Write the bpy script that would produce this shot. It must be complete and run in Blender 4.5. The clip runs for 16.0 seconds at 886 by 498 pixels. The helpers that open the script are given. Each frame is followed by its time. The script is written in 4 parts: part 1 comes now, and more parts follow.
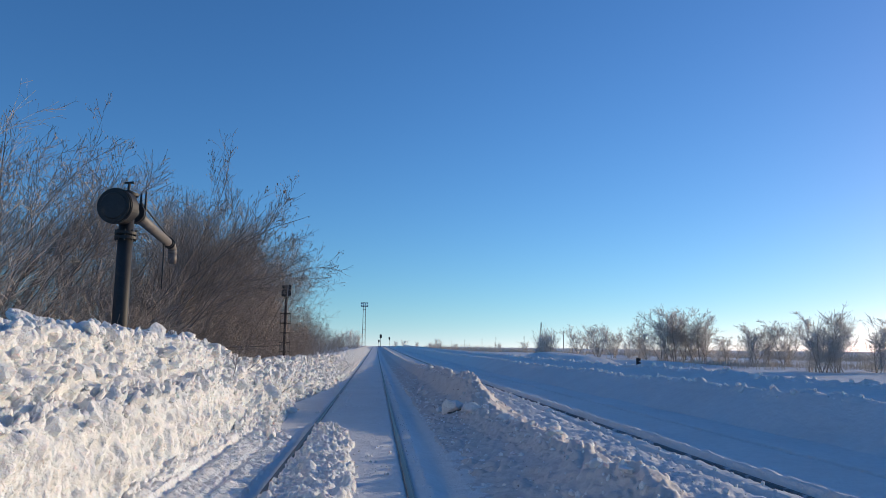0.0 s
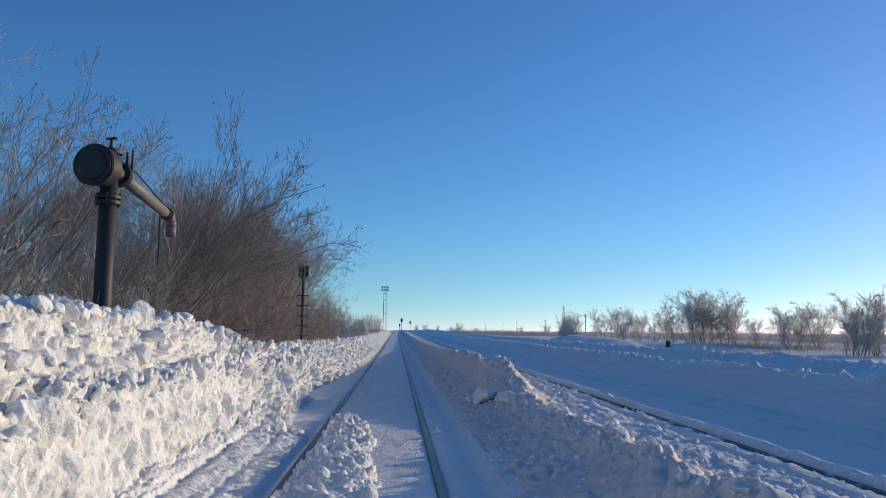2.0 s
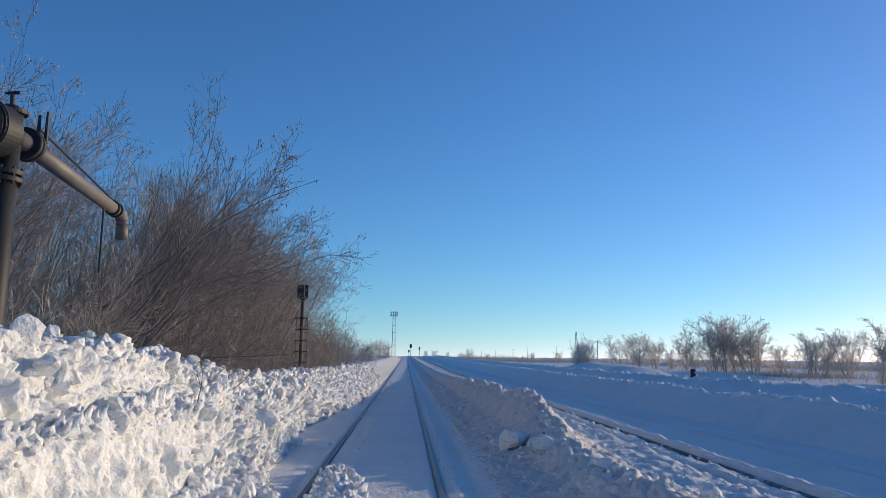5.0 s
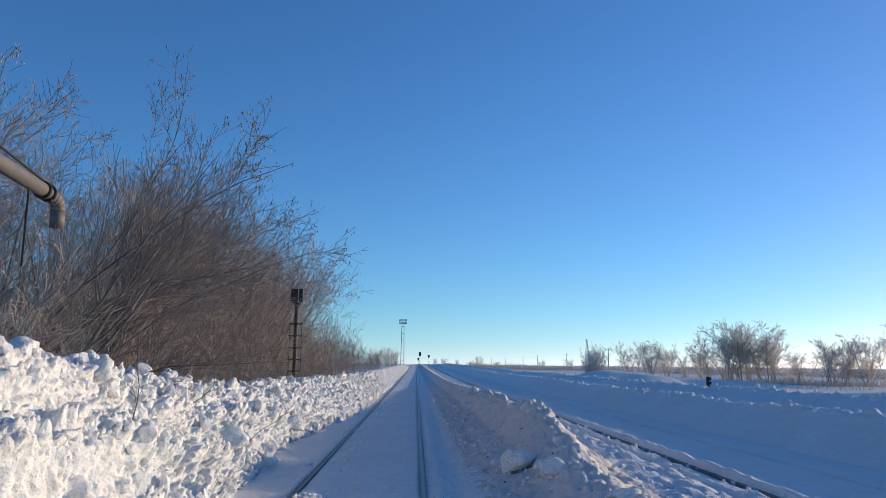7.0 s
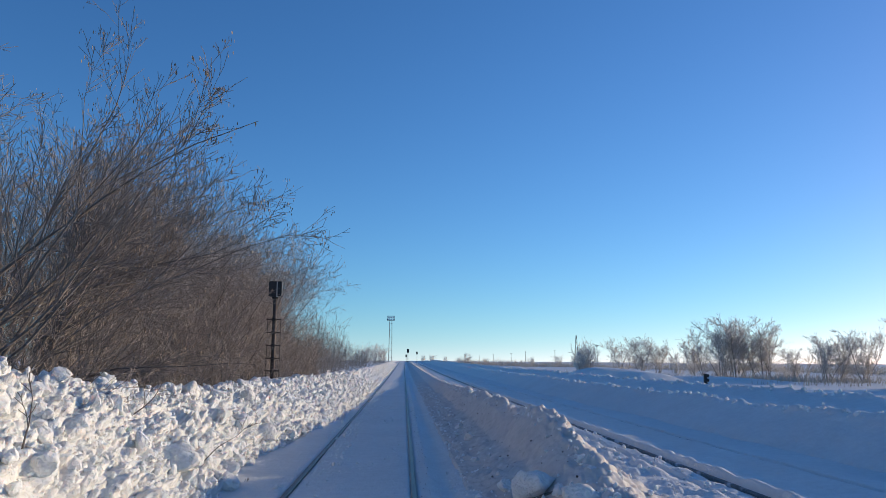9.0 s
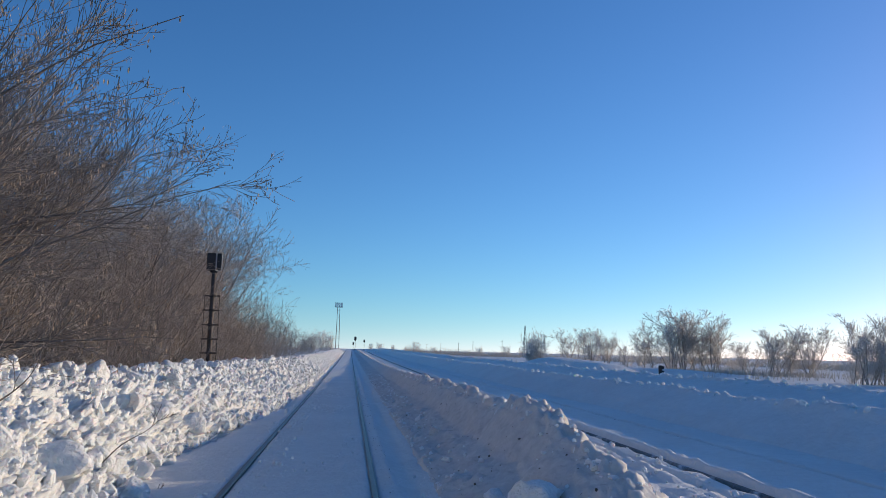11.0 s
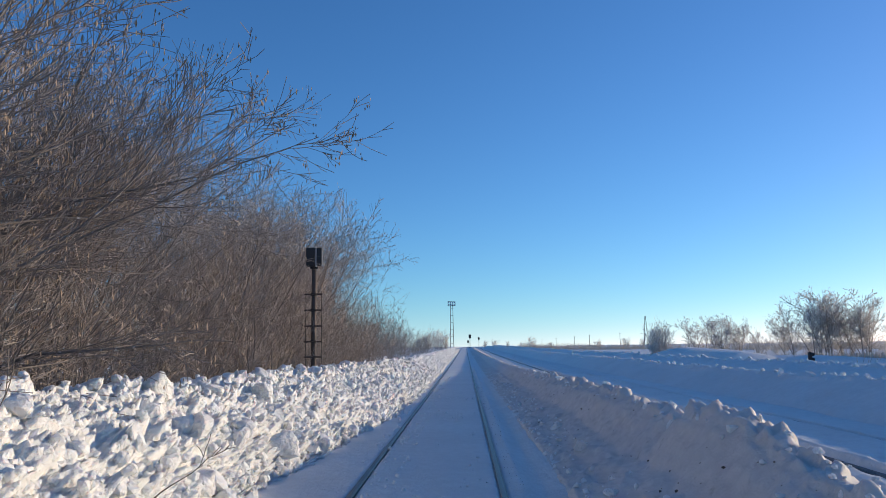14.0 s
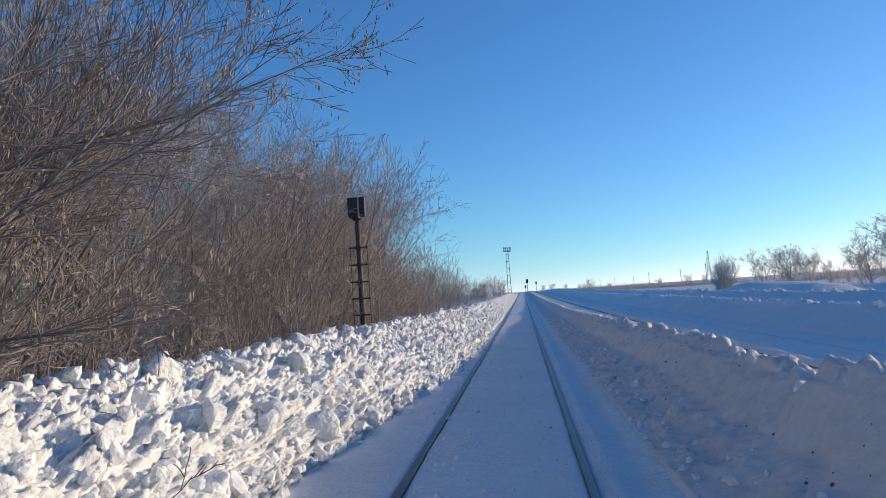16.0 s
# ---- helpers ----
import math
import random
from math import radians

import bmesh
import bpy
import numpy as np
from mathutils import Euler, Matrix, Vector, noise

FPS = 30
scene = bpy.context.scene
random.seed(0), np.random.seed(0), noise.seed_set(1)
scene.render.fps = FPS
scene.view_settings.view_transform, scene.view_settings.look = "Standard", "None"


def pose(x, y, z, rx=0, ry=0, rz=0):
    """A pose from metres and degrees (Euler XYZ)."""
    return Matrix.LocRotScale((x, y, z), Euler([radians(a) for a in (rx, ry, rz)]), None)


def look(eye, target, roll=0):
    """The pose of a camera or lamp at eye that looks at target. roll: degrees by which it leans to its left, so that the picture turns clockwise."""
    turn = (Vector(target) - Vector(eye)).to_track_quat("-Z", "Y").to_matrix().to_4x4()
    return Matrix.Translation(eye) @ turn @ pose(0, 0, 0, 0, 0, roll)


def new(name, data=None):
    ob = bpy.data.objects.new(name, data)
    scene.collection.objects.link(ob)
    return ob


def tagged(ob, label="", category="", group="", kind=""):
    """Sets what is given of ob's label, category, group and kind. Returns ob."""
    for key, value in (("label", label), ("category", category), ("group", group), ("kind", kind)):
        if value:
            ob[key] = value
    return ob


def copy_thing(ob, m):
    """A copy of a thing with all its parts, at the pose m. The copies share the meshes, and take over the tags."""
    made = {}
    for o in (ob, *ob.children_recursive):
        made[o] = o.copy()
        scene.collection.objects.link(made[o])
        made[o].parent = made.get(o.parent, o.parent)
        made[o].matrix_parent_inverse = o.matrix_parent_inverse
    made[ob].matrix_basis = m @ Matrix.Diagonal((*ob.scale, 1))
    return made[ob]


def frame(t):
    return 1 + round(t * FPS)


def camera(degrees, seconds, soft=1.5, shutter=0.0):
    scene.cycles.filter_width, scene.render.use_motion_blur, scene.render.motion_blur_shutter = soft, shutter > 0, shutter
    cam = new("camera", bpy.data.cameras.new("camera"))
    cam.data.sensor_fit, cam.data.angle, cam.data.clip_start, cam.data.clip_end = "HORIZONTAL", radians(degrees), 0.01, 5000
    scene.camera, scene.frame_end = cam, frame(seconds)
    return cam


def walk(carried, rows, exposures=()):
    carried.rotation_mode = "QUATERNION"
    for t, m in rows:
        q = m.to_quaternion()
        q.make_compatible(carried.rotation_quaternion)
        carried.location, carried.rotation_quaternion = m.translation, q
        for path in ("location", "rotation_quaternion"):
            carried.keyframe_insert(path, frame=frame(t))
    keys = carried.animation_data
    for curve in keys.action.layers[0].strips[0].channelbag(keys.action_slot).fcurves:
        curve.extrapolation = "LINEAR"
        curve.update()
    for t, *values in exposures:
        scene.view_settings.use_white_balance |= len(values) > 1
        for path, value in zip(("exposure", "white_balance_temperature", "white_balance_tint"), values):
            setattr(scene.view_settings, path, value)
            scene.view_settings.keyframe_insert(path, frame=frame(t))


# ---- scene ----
cam = camera(61.8, 16.0, soft=0.8)
PATH = [
    (0, (0.379, 3.827, 1.576), (0.554, 5.802, 1.838), 0.7),
    (0.5, (0.279, 4.297, 1.562), (0.353, 6.287, 1.749), -0.5),
    (1, (0.297, 4.726, 1.573), (0.185, 6.713, 1.771), -1.0),
    (1.5, (0.264, 5.082, 1.592), (0.245, 7.074, 1.778), -0.0),
    (2, (0.333, 5.579, 1.54), (0.455, 7.563, 1.759), 0.5),
    (2.5, (0.259, 6.112, 1.524), (0.484, 8.087, 1.743), 1.8),
    (3, (0.306, 6.487, 1.561), (0.664, 8.442, 1.79), -0.3),
    (3.5, (0.324, 7.035, 1.575), (0.52, 9.015, 1.778), -0.8),
    (3.7, (0.281, 7.156, 1.577), (0.412, 9.14, 1.793), 0.3),
    (5.8, (0.575, 9.027, 1.564), (0.635, 10.999, 1.887), 1.1),
    (6, (0.64, 9.119, 1.606), (0.586, 11.091, 1.935), 1.8),
    (6.5, (0.646, 9.555, 1.547), (0.543, 11.533, 1.831), -0.5),
    (7, (0.674, 9.983, 1.57), (0.743, 11.958, 1.878), 0.6),
    (7.5, (0.662, 10.587, 1.58), (0.621, 12.569, 1.847), -1.4),
    (8, (0.631, 10.959, 1.641), (0.636, 12.936, 1.944), 1.1),
    (8.2, (0.645, 11.11, 1.64), (0.715, 13.086, 1.942), 0.6),
    (10.3, (0.509, 13.545, 1.532), (0.63, 15.519, 1.829), 0.6),
    (10.5, (0.464, 13.737, 1.51), (0.597, 15.711, 1.805), 2.0),
    (11, (0.469, 14.056, 1.509), (0.707, 16.023, 1.782), 1.4),
    (11.5, (0.508, 14.525, 1.522), (0.66, 16.498, 1.811), 0.6),
    (12, (0.407, 14.956, 1.529), (0.525, 16.93, 1.825), 2.5),
    (12.5, (0.465, 15.395, 1.479), (0.582, 17.37, 1.768), 0.4),
    (13, (0.442, 15.752, 1.505), (0.402, 17.735, 1.76), -0.2),
    (13.5, (0.386, 16.133, 1.514), (0.442, 18.117, 1.766), 1.2),
    (14, (0.42, 16.596, 1.5), (0.365, 18.578, 1.763), -0.8),
    (14.5, (0.371, 16.966, 1.515), (0.275, 18.945, 1.782), 2.9),
    (15, (0.444, 17.446, 1.539), (0.389, 19.421, 1.851), 1.3),
    (15.5, (0.434, 17.821, 1.582), (0.164, 19.782, 1.867), 0.8),
    (16, (0.354, 18.212, 1.593), (0.149, 20.197, 1.722), -3.8),
]
walk(cam, [(t, look(eye, target, roll)) for t, eye, target, roll in PATH],
     exposures=[(t, stops, 7230, 14) for t, stops in ((0, 0.50), (4, 0.50), (7, 0.62), (11, 0.54), (14, 0.66), (16, 0.73))])

# ---- world, sun ----
SUN_AZ, SUN_EL = 62.0, 8.5          # degrees right of the track's direction, above the horizon
world = bpy.data.worlds.new("world")
scene.world = world
world.use_nodes = True
wn, wl = world.node_tree.nodes, world.node_tree.links
sky_sum = wn.new("ShaderNodeMix")
sky_sum.data_type, sky_sum.blend_type = "RGBA", "ADD"
sky_sum.inputs[0].default_value = 1.0
# deep blue upper air, and the thin frosty lower air that greys the horizon all round: air, dust, ozone, tint
for slot, (air, dust, ozone, tint) in enumerate(((1.1, 0.0, 7.0, (0.0, 0.79, 0.87, 1)), (0.05, 0.03, 1.0, (2.5, 1.15, 0.75, 1)))):
    sky = wn.new("ShaderNodeTexSky")
    sky.sky_type, sky.sun_disc = "NISHITA", False
    sky.sun_elevation, sky.sun_rotation = radians(SUN_EL), radians(SUN_AZ)
    sky.air_density, sky.dust_density, sky.ozone_density = air, dust, ozone
    tinted = wn.new("ShaderNodeMix")
    tinted.data_type, tinted.blend_type = "RGBA", "MULTIPLY"
    tinted.inputs[0].default_value = 1.0
    tinted.inputs[7].default_value = tint
    wl.new(sky.outputs[0], tinted.inputs[6])
    wl.new(tinted.outputs[2], sky_sum.inputs[6 + slot])
wl.new(sky_sum.outputs[2], wn["Background"].inputs[0])
wn["Background"].inputs[1].default_value = 0.15
sun_data = bpy.data.lights.new("sun", "SUN")
sun_data.energy, sun_data.angle, sun_data.color = 2.42, radians(0.6), (1.0, 0.89, 0.67)
sun = new("sun", sun_data)
SUN_DIR = Vector((math.sin(radians(SUN_AZ)) * math.cos(radians(SUN_EL)), math.cos(radians(SUN_AZ)) * math.cos(radians(SUN_EL)), math.sin(radians(SUN_EL))))
sun.matrix_world = look((30, 30, 30), Vector((30, 30, 30)) - SUN_DIR)


# ---- materials ----
def node_material(name, base, rough=0.6, metal=0.0, tone=((2.0, 0.12), (25.0, 0.10)), bump=((30.0, 0.3, 0.01),), spots=None, spec=0.5, per_object=0.0):
    """A surface with two scales of tone, bumps of (scale, strength, depth) and, if given, spots of (colour, scale, threshold, amount)."""
    mat = bpy.data.materials.new(name)
    mat.use_nodes = True
    nodes, links = mat.node_tree.nodes, mat.node_tree.links
    bsdf = nodes["Principled BSDF"]
    bsdf.inputs["Roughness"].default_value, bsdf.inputs["Metallic"].default_value = rough, metal
    bsdf.inputs["Specular IOR Level"].default_value = spec
    coords = nodes.new("ShaderNodeTexCoord")
    colour = None
    for scale, amount in tone:
        tex = nodes.new("ShaderNodeTexNoise")
        tex.inputs["Scale"].default_value, tex.inputs["Detail"].default_value = scale, 5
        links.new(coords.outputs["Object"], tex.inputs["Vector"])
        ramp = nodes.new("ShaderNodeMapRange")
        ramp.inputs["From Min"].default_value, ramp.inputs["From Max"].default_value = 0.3, 0.7
        ramp.inputs["To Min"].default_value, ramp.inputs["To Max"].default_value = 1 - amount, 1 + amount * 0.6
        links.new(tex.outputs["Fac"], ramp.inputs["Value"])
        mix = nodes.new("ShaderNodeVectorMath")
        mix.operation = "SCALE"
        if colour is None:
            mix.inputs[0].default_value = base
        else:
            links.new(colour, mix.inputs[0])
        links.new(ramp.outputs["Result"], mix.inputs["Scale"])
        colour = mix.outputs[0]
    if per_object:
        info = nodes.new("ShaderNodeObjectInfo")
        ramp = nodes.new("ShaderNodeMapRange")
        ramp.inputs["To Min"].default_value, ramp.inputs["To Max"].default_value = 1 - per_object, 1 + per_object
        links.new(info.outputs["Random"], ramp.inputs["Value"])
        mix = nodes.new("ShaderNodeVectorMath")
        mix.operation = "SCALE"
        links.new(colour, mix.inputs[0])
        links.new(ramp.outputs["Result"], mix.inputs["Scale"])
        colour = mix.outputs[0]
    if spots:
        tint, scale, edge, amount = spots
        tex = nodes.new("ShaderNodeTexNoise")
        tex.inputs["Scale"].default_value, tex.inputs["Detail"].default_value = scale, 6
        links.new(coords.outputs["Object"], tex.inputs["Vector"])
        ramp = nodes.new("ShaderNodeMapRange")
        ramp.inputs["From Min"].default_value, ramp.inputs["From Max"].default_value = edge, edge + 0.12
        ramp.inputs["To Max"].default_value = amount
        links.new(tex.outputs["Fac"], ramp.inputs["Value"])
        mix = nodes.new("ShaderNodeMix")
        mix.data_type = "RGBA"
        links.new(ramp.outputs["Result"], mix.inputs["Factor"])
        links.new(colour, mix.inputs["A"])
        mix.inputs["B"].default_value = (*tint, 1)
        colour = mix.outputs["Result"]
    links.new(colour, bsdf.inputs["Base Color"])
    normal = None
    for scale, strength, depth in bump:
        tex = nodes.new("ShaderNodeTexNoise")
        tex.inputs["Scale"].default_value, tex.inputs["Detail"].default_value = scale, 6
        links.new(coords.outputs["Object"], tex.inputs["Vector"])
        relief = nodes.new("ShaderNodeBump")
        relief.inputs["Strength"].default_value, relief.inputs["Distance"].default_value = strength, depth
        links.new(tex.outputs["Fac"], relief.inputs["Height"])
        if normal:
            links.new(normal, relief.inputs["Normal"])
        normal = relief.outputs["Normal"]
    if normal:
        links.new(normal, bsdf.inputs["Normal"])
    return mat


SNOW = node_material("snow", (0.84, 0.83, 0.805), 0.7, tone=((0.4, 0.05), (9.0, 0.06)), bump=((13.0, 1.0, 0.05), (28.0, 0.8, 0.025), (60.0, 0.5, 0.015)), spec=0.25)
SNOW_FLAT = node_material("wind_packed_snow", (0.79, 0.775, 0.75), 0.65, tone=((0.5, 0.06), (6.0, 0.05)), bump=((4.0, 0.7, 0.04), (16.0, 0.7, 0.025), (45.0, 0.7, 0.012)), spec=0.25)
# Dirt and grit; the warm grey also paints in bounce off the sunlit bank.
SNOW_DIRTY_BOUNCE = node_material("gritty_bounce_lit_snow", (0.68, 0.62, 0.575), 0.75, tone=((0.8, 0.08), (9.0, 0.07)), bump=((6.0, 0.5, 0.03), (38.0, 0.6, 0.012)),
                           spots=((0.22, 0.18, 0.14), 5.0, 0.66, 0.6), spec=0.2)
RAIL_STEEL = node_material("rail_steel", (0.15, 0.135, 0.13), 0.4, 0.6, tone=((1.5, 0.2), (40.0, 0.2)), bump=((60.0, 0.2, 0.003),))
IRON = node_material("weathered_black_iron", (0.036, 0.034, 0.034), 0.6, 0.3, tone=((3.0, 0.25), (40.0, 0.2)), bump=((50.0, 0.3, 0.004),), spots=((0.12, 0.075, 0.05), 6.0, 0.62, 0.4))
GREY_PAINT = node_material("faded_grey_paint", (0.165, 0.145, 0.133), 0.6, 0.1, tone=((3.0, 0.2), (40.0, 0.15)), bump=((50.0, 0.3, 0.004),), spots=((0.17, 0.10, 0.07), 7.0, 0.6, 0.6))
RAIL_RIMED = node_material("rimed_rail", (0.24, 0.235, 0.235), 0.7, 0.1, tone=((0.7, 0.3), (20.0, 0.3)), bump=((60.0, 0.3, 0.004),), spots=((0.7, 0.7, 0.72), 3.0, 0.52, 0.9))
SIGNAL_BLACK = node_material("signal_black", (0.03, 0.03, 0.033), 0.5, 0.2, tone=((4.0, 0.2), (40.0, 0.2)), bump=((60.0, 0.2, 0.003),))
# Light grey metal: mast lamp housings, and the signal's painted sunlit edge.
SIGNAL_GREY = node_material("light_grey_metal", (0.42, 0.42, 0.42), 0.5, 0.4)
RUST_POLE = node_material("rusty_pole", (0.10, 0.075, 0.062), 0.7, 0.2, tone=((4.0, 0.3), (40.0, 0.2)), bump=((50.0, 0.3, 0.004),), spots=((0.3, 0.28, 0.27), 8.0, 0.62, 0.6))
BARK = node_material("grey_brown_bark", (0.23, 0.195, 0.17), 0.9, tone=((3.0, 0.3), (40.0, 0.2)), bump=((40.0, 0.5, 0.0015),), spots=((0.62, 0.62, 0.64), 14.0, 0.60, 0.7), per_object=0.2)
TWIG = node_material("brown_twigs", (0.45, 0.375, 0.315), 0.85, tone=((1.2, 0.25), (12.0, 0.15)), bump=(), spots=((0.55, 0.52, 0.52), 0.9, 0.57, 0.2), per_object=0.25)
DARK_TWIG = node_material("dark_maple_twigs", (0.33, 0.275, 0.235), 0.85, tone=((1.2, 0.3), (12.0, 0.2)), bump=(), spots=((0.5, 0.47, 0.46), 0.9, 0.58, 0.3), per_object=0.2)
SHRUB_TWIG = node_material("red_brown_shrub_twigs", (0.45, 0.365, 0.30), 0.85, tone=((1.2, 0.3), (12.0, 0.2)), bump=(), spots=((0.62, 0.60, 0.61), 1.3, 0.60, 0.5), per_object=0.25)
# Frost, with the haze over the far trees put into the pale base colours.
FROST_HAZE_BARK = node_material("frosted_hazy_bark", (0.42, 0.37, 0.335), 0.9, tone=((2.0, 0.2), (20.0, 0.2)), bump=(), spots=((0.7, 0.7, 0.72), 5.0, 0.55, 0.7), per_object=0.15)
FROST_HAZE_TWIG = node_material("hoarfrost_hazy_twigs", (0.70, 0.645, 0.60), 0.85, tone=((1.0, 0.2), (9.0, 0.2)), bump=(), spots=((0.75, 0.75, 0.77), 2.0, 0.5, 0.7), per_object=0.15)


def soften(material, weight, depth):
    """Light spreads a little way inside the snow."""
    bsdf = material.node_tree.nodes["Principled BSDF"]
    bsdf.subsurface_method = "RANDOM_WALK"
    bsdf.inputs["Subsurface Weight"].default_value = weight
    bsdf.inputs["Subsurface Scale"].default_value = depth
    bsdf.inputs["Subsurface Radius"].default_value = (1.0, 0.85, 0.75)


soften(SNOW, 0.65, 0.03)
soften(SNOW_DIRTY_BOUNCE, 0.6, 0.06)


def let_light_through(material, share, colour):
    """Rime crystals and dry reed pass part of the light on to their far side."""
    nodes, links = material.node_tree.nodes, material.node_tree.links
    out = next(n for n in nodes if n.type == "OUTPUT_MATERIAL")
    body = out.inputs[0].links[0].from_socket
    thin, mix = nodes.new("ShaderNodeBsdfTranslucent"), nodes.new("ShaderNodeMixShader")
    thin.inputs[0].default_value = (*colour, 1)
    mix.inputs[0].default_value = share
    links.new(body, mix.inputs[1])
    links.new(thin.outputs[0], mix.inputs[2])
    links.new(mix.outputs[0], out.inputs[0])


SEED = node_material("dry_seed_leaf", (0.36, 0.26, 0.18), 0.8, tone=((3.0, 0.3), (30.0, 0.2)), bump=(), per_object=0.2)
# Frost, its colour paled further for the haze over the plain.
REED = node_material("frosted_hazy_reed", (0.66, 0.61, 0.55), 0.9, tone=((0.2, 0.2), (3.0, 0.2)), bump=())
# Bark and twig shares also lift the far trees, in place of haze.
let_light_through(FROST_HAZE_BARK, 0.3, (0.7, 0.66, 0.62))
let_light_through(FROST_HAZE_TWIG, 0.6, (0.86, 0.83, 0.80))
let_light_through(REED, 0.4, (0.7, 0.62, 0.52))
WOOD_POLE = node_material("grey_pole_wood", (0.20, 0.18, 0.17), 0.9, tone=((2.0, 0.2), (20.0, 0.2)))
LAMP_GLASS = node_material("lamp_glass", (0.55, 0.6, 0.65), 0.15, 0.0, bump=())


# ---- mesh helpers ----
def mesh_object(name, verts, faces, material, parent=None, label="", smooth=False):
    me = bpy.data.meshes.new(name)
    verts = np.asarray(verts, dtype=np.float32)
    faces = np.asarray(faces, dtype=np.int32)
    n = faces.shape[1]
    me.vertices.add(len(verts))
    me.vertices.foreach_set("co", verts.ravel())
    me.loops.add(faces.size)
    me.loops.foreach_set("vertex_index", faces.ravel())
    me.polygons.add(len(faces))
    me.polygons.foreach_set("loop_start", np.arange(0, faces.size, n, dtype=np.int32))
    me.polygons.foreach_set("use_smooth", np.full(len(faces), smooth))
    me.materials.append(material)
    me.update(calc_edges=True)
    me.validate()
    ob = new(name, me)
    ob.parent = parent
    if label:
        ob["label"] = label
    return ob


def part(name, bm, material, parent, label="", smooth=False):
    """Links a bmesh as one mesh object under a thing or part."""
    me = bpy.data.meshes.new(name)
    bmesh.ops.recalc_face_normals(bm, faces=bm.faces)
    for f in bm.faces:
        f.smooth = smooth
    bm.to_mesh(me)
    bm.free()
    me.materials.append(material)
    ob = new(name, me)
    ob.parent = parent
    if label:
        ob["label"] = label
    return ob


def rod(bm, a, b, r0, r1=None, sides=16, bevel=0.0):
    """A tapered round bar from a to b."""
    a, b = Vector(a), Vector(b)
    d = b - a
    m = Matrix.Translation((a + b) / 2) @ d.to_track_quat("Z", "Y").to_matrix().to_4x4()
    made = bmesh.ops.create_cone(bm, cap_ends=True, segments=sides, radius1=r0, radius2=r0 if r1 is None else r1, depth=d.length, matrix=m)
    if bevel:
        edges = {e for v in made["verts"] for e in v.link_edges if len(e.link_faces) == 2 and e.calc_face_angle(0) > 1.0}
        bmesh.ops.bevel(bm, geom=list(edges), offset=bevel, segments=2, affect="EDGES")
    return bm


def box(bm, centre, size, bevel=0.0, turn=0.0):
    m = Matrix.Translation(centre) @ Matrix.Rotation(radians(turn), 4, "Z") @ Matrix.Diagonal((*size, 1))
    made = bmesh.ops.create_cube(bm, size=1, matrix=m)
    if bevel:
        edges = {e for v in made["verts"] for e in v.link_edges}
        bmesh.ops.bevel(bm, geom=list(edges), offset=bevel, segments=2, affect="EDGES")
    return bm


# ---- noise on arrays ----
def lattice(i, j, seed):
    n = (i.astype(np.int64) * 374761393 + j.astype(np.int64) * 668265263 + seed * 974634777) & 0x7FFFFFFF
    n = ((n ^ (n >> 13)) * 1274126177) & 0x7FFFFFFF
    n = ((n ^ (n >> 16)) * 668265263) & 0x7FFFFFFF
    return ((n ^ (n >> 15)) & 0xFFFF) / 65535.0


def vnoise(x, y, seed):
    i, j = np.floor(x), np.floor(y)
    u, v = x - i, y - j
    u, v = u * u * (3 - 2 * u), v * v * (3 - 2 * v)
    a, b = lattice(i, j, seed), lattice(i + 1, j, seed)
    c, d = lattice(i, j + 1, seed), lattice(i + 1, j + 1, seed)
    return (a * (1 - u) + b * u) * (1 - v) + (c * (1 - u) + d * u) * v


def fbm(x, y, seed, octaves=4):
    total, amp = 0.0, 0.5
    for k in range(octaves):
        total = total + amp * (vnoise(x, y, seed + k * 17) - 0.5) * 2
        x, y, amp = x * 2.03 + 11.7, y * 2.03 + 5.3, amp * 0.5
    return total


def clods(x, y, size, seed, keep=1.0):
    """Rounded, angular lumps with creases between them, 0 to 1 high."""
    x, y = x / size, y / size
    i, j = np.floor(x), np.floor(y)
    best, second, tall = np.full(x.shape, 9.0), np.full(x.shape, 9.0), np.zeros(x.shape)
    for di in (-1, 0, 1):
        for dj in (-1, 0, 1):
            ci, cj = i + di, j + dj
            px, py = ci + lattice(ci, cj, seed), cj + lattice(ci, cj, seed + 5)
            rnd = lattice(ci, cj, seed + 9)
            dist = np.hypot(x - px, y - py) + 0.12 * (x - px) * (rnd - 0.5)
            near = dist < best
            second = np.where(near, best, np.minimum(second, dist))
            tall = np.where(near, rnd, tall)
            best = np.where(near, dist, best)
    body = np.clip((second - best) * 2.2, 0, 1)
    body = body * (2 - body)
    return np.where(tall < keep, body * (0.25 + 0.75 * tall / keep), 0.0)


def smooth01(a, b, x):
    t = np.clip((x - a) / (b - a), 0, 1)
    return t * t * (3 - 2 * t)


def graded(start, stop, fine, near, growth):
    """Steps of the size fine up to near, then growing."""
    out = [start]
    while out[-1] < stop:
        out.append(out[-1] + fine * max(1.0, 1 + (out[-1] - near) * growth))
    return np.array(out)


def sheet_faces(rows, cols):
    k = np.arange((rows - 1) * cols).reshape(rows - 1, cols)[:, :-1].ravel()
    return np.stack([k, k + 1, k + cols + 1, k + cols], 1)


def sheet(name, X, Y, Z, material, parent=None, smooth=True):
    return mesh_object(name, np.stack([X, Y, Z], -1).reshape(-1, 3), sheet_faces(*X.shape), material, parent, smooth=smooth)


# ---- the lie of the land ----
def rise(y):
    """The line climbs very gently in the distance."""
    y = np.asarray(y, dtype=float)
    return 1.15 * smooth01(40, 330, y)


RAILS = (-0.795, 0.795, 5.16, 6.75)


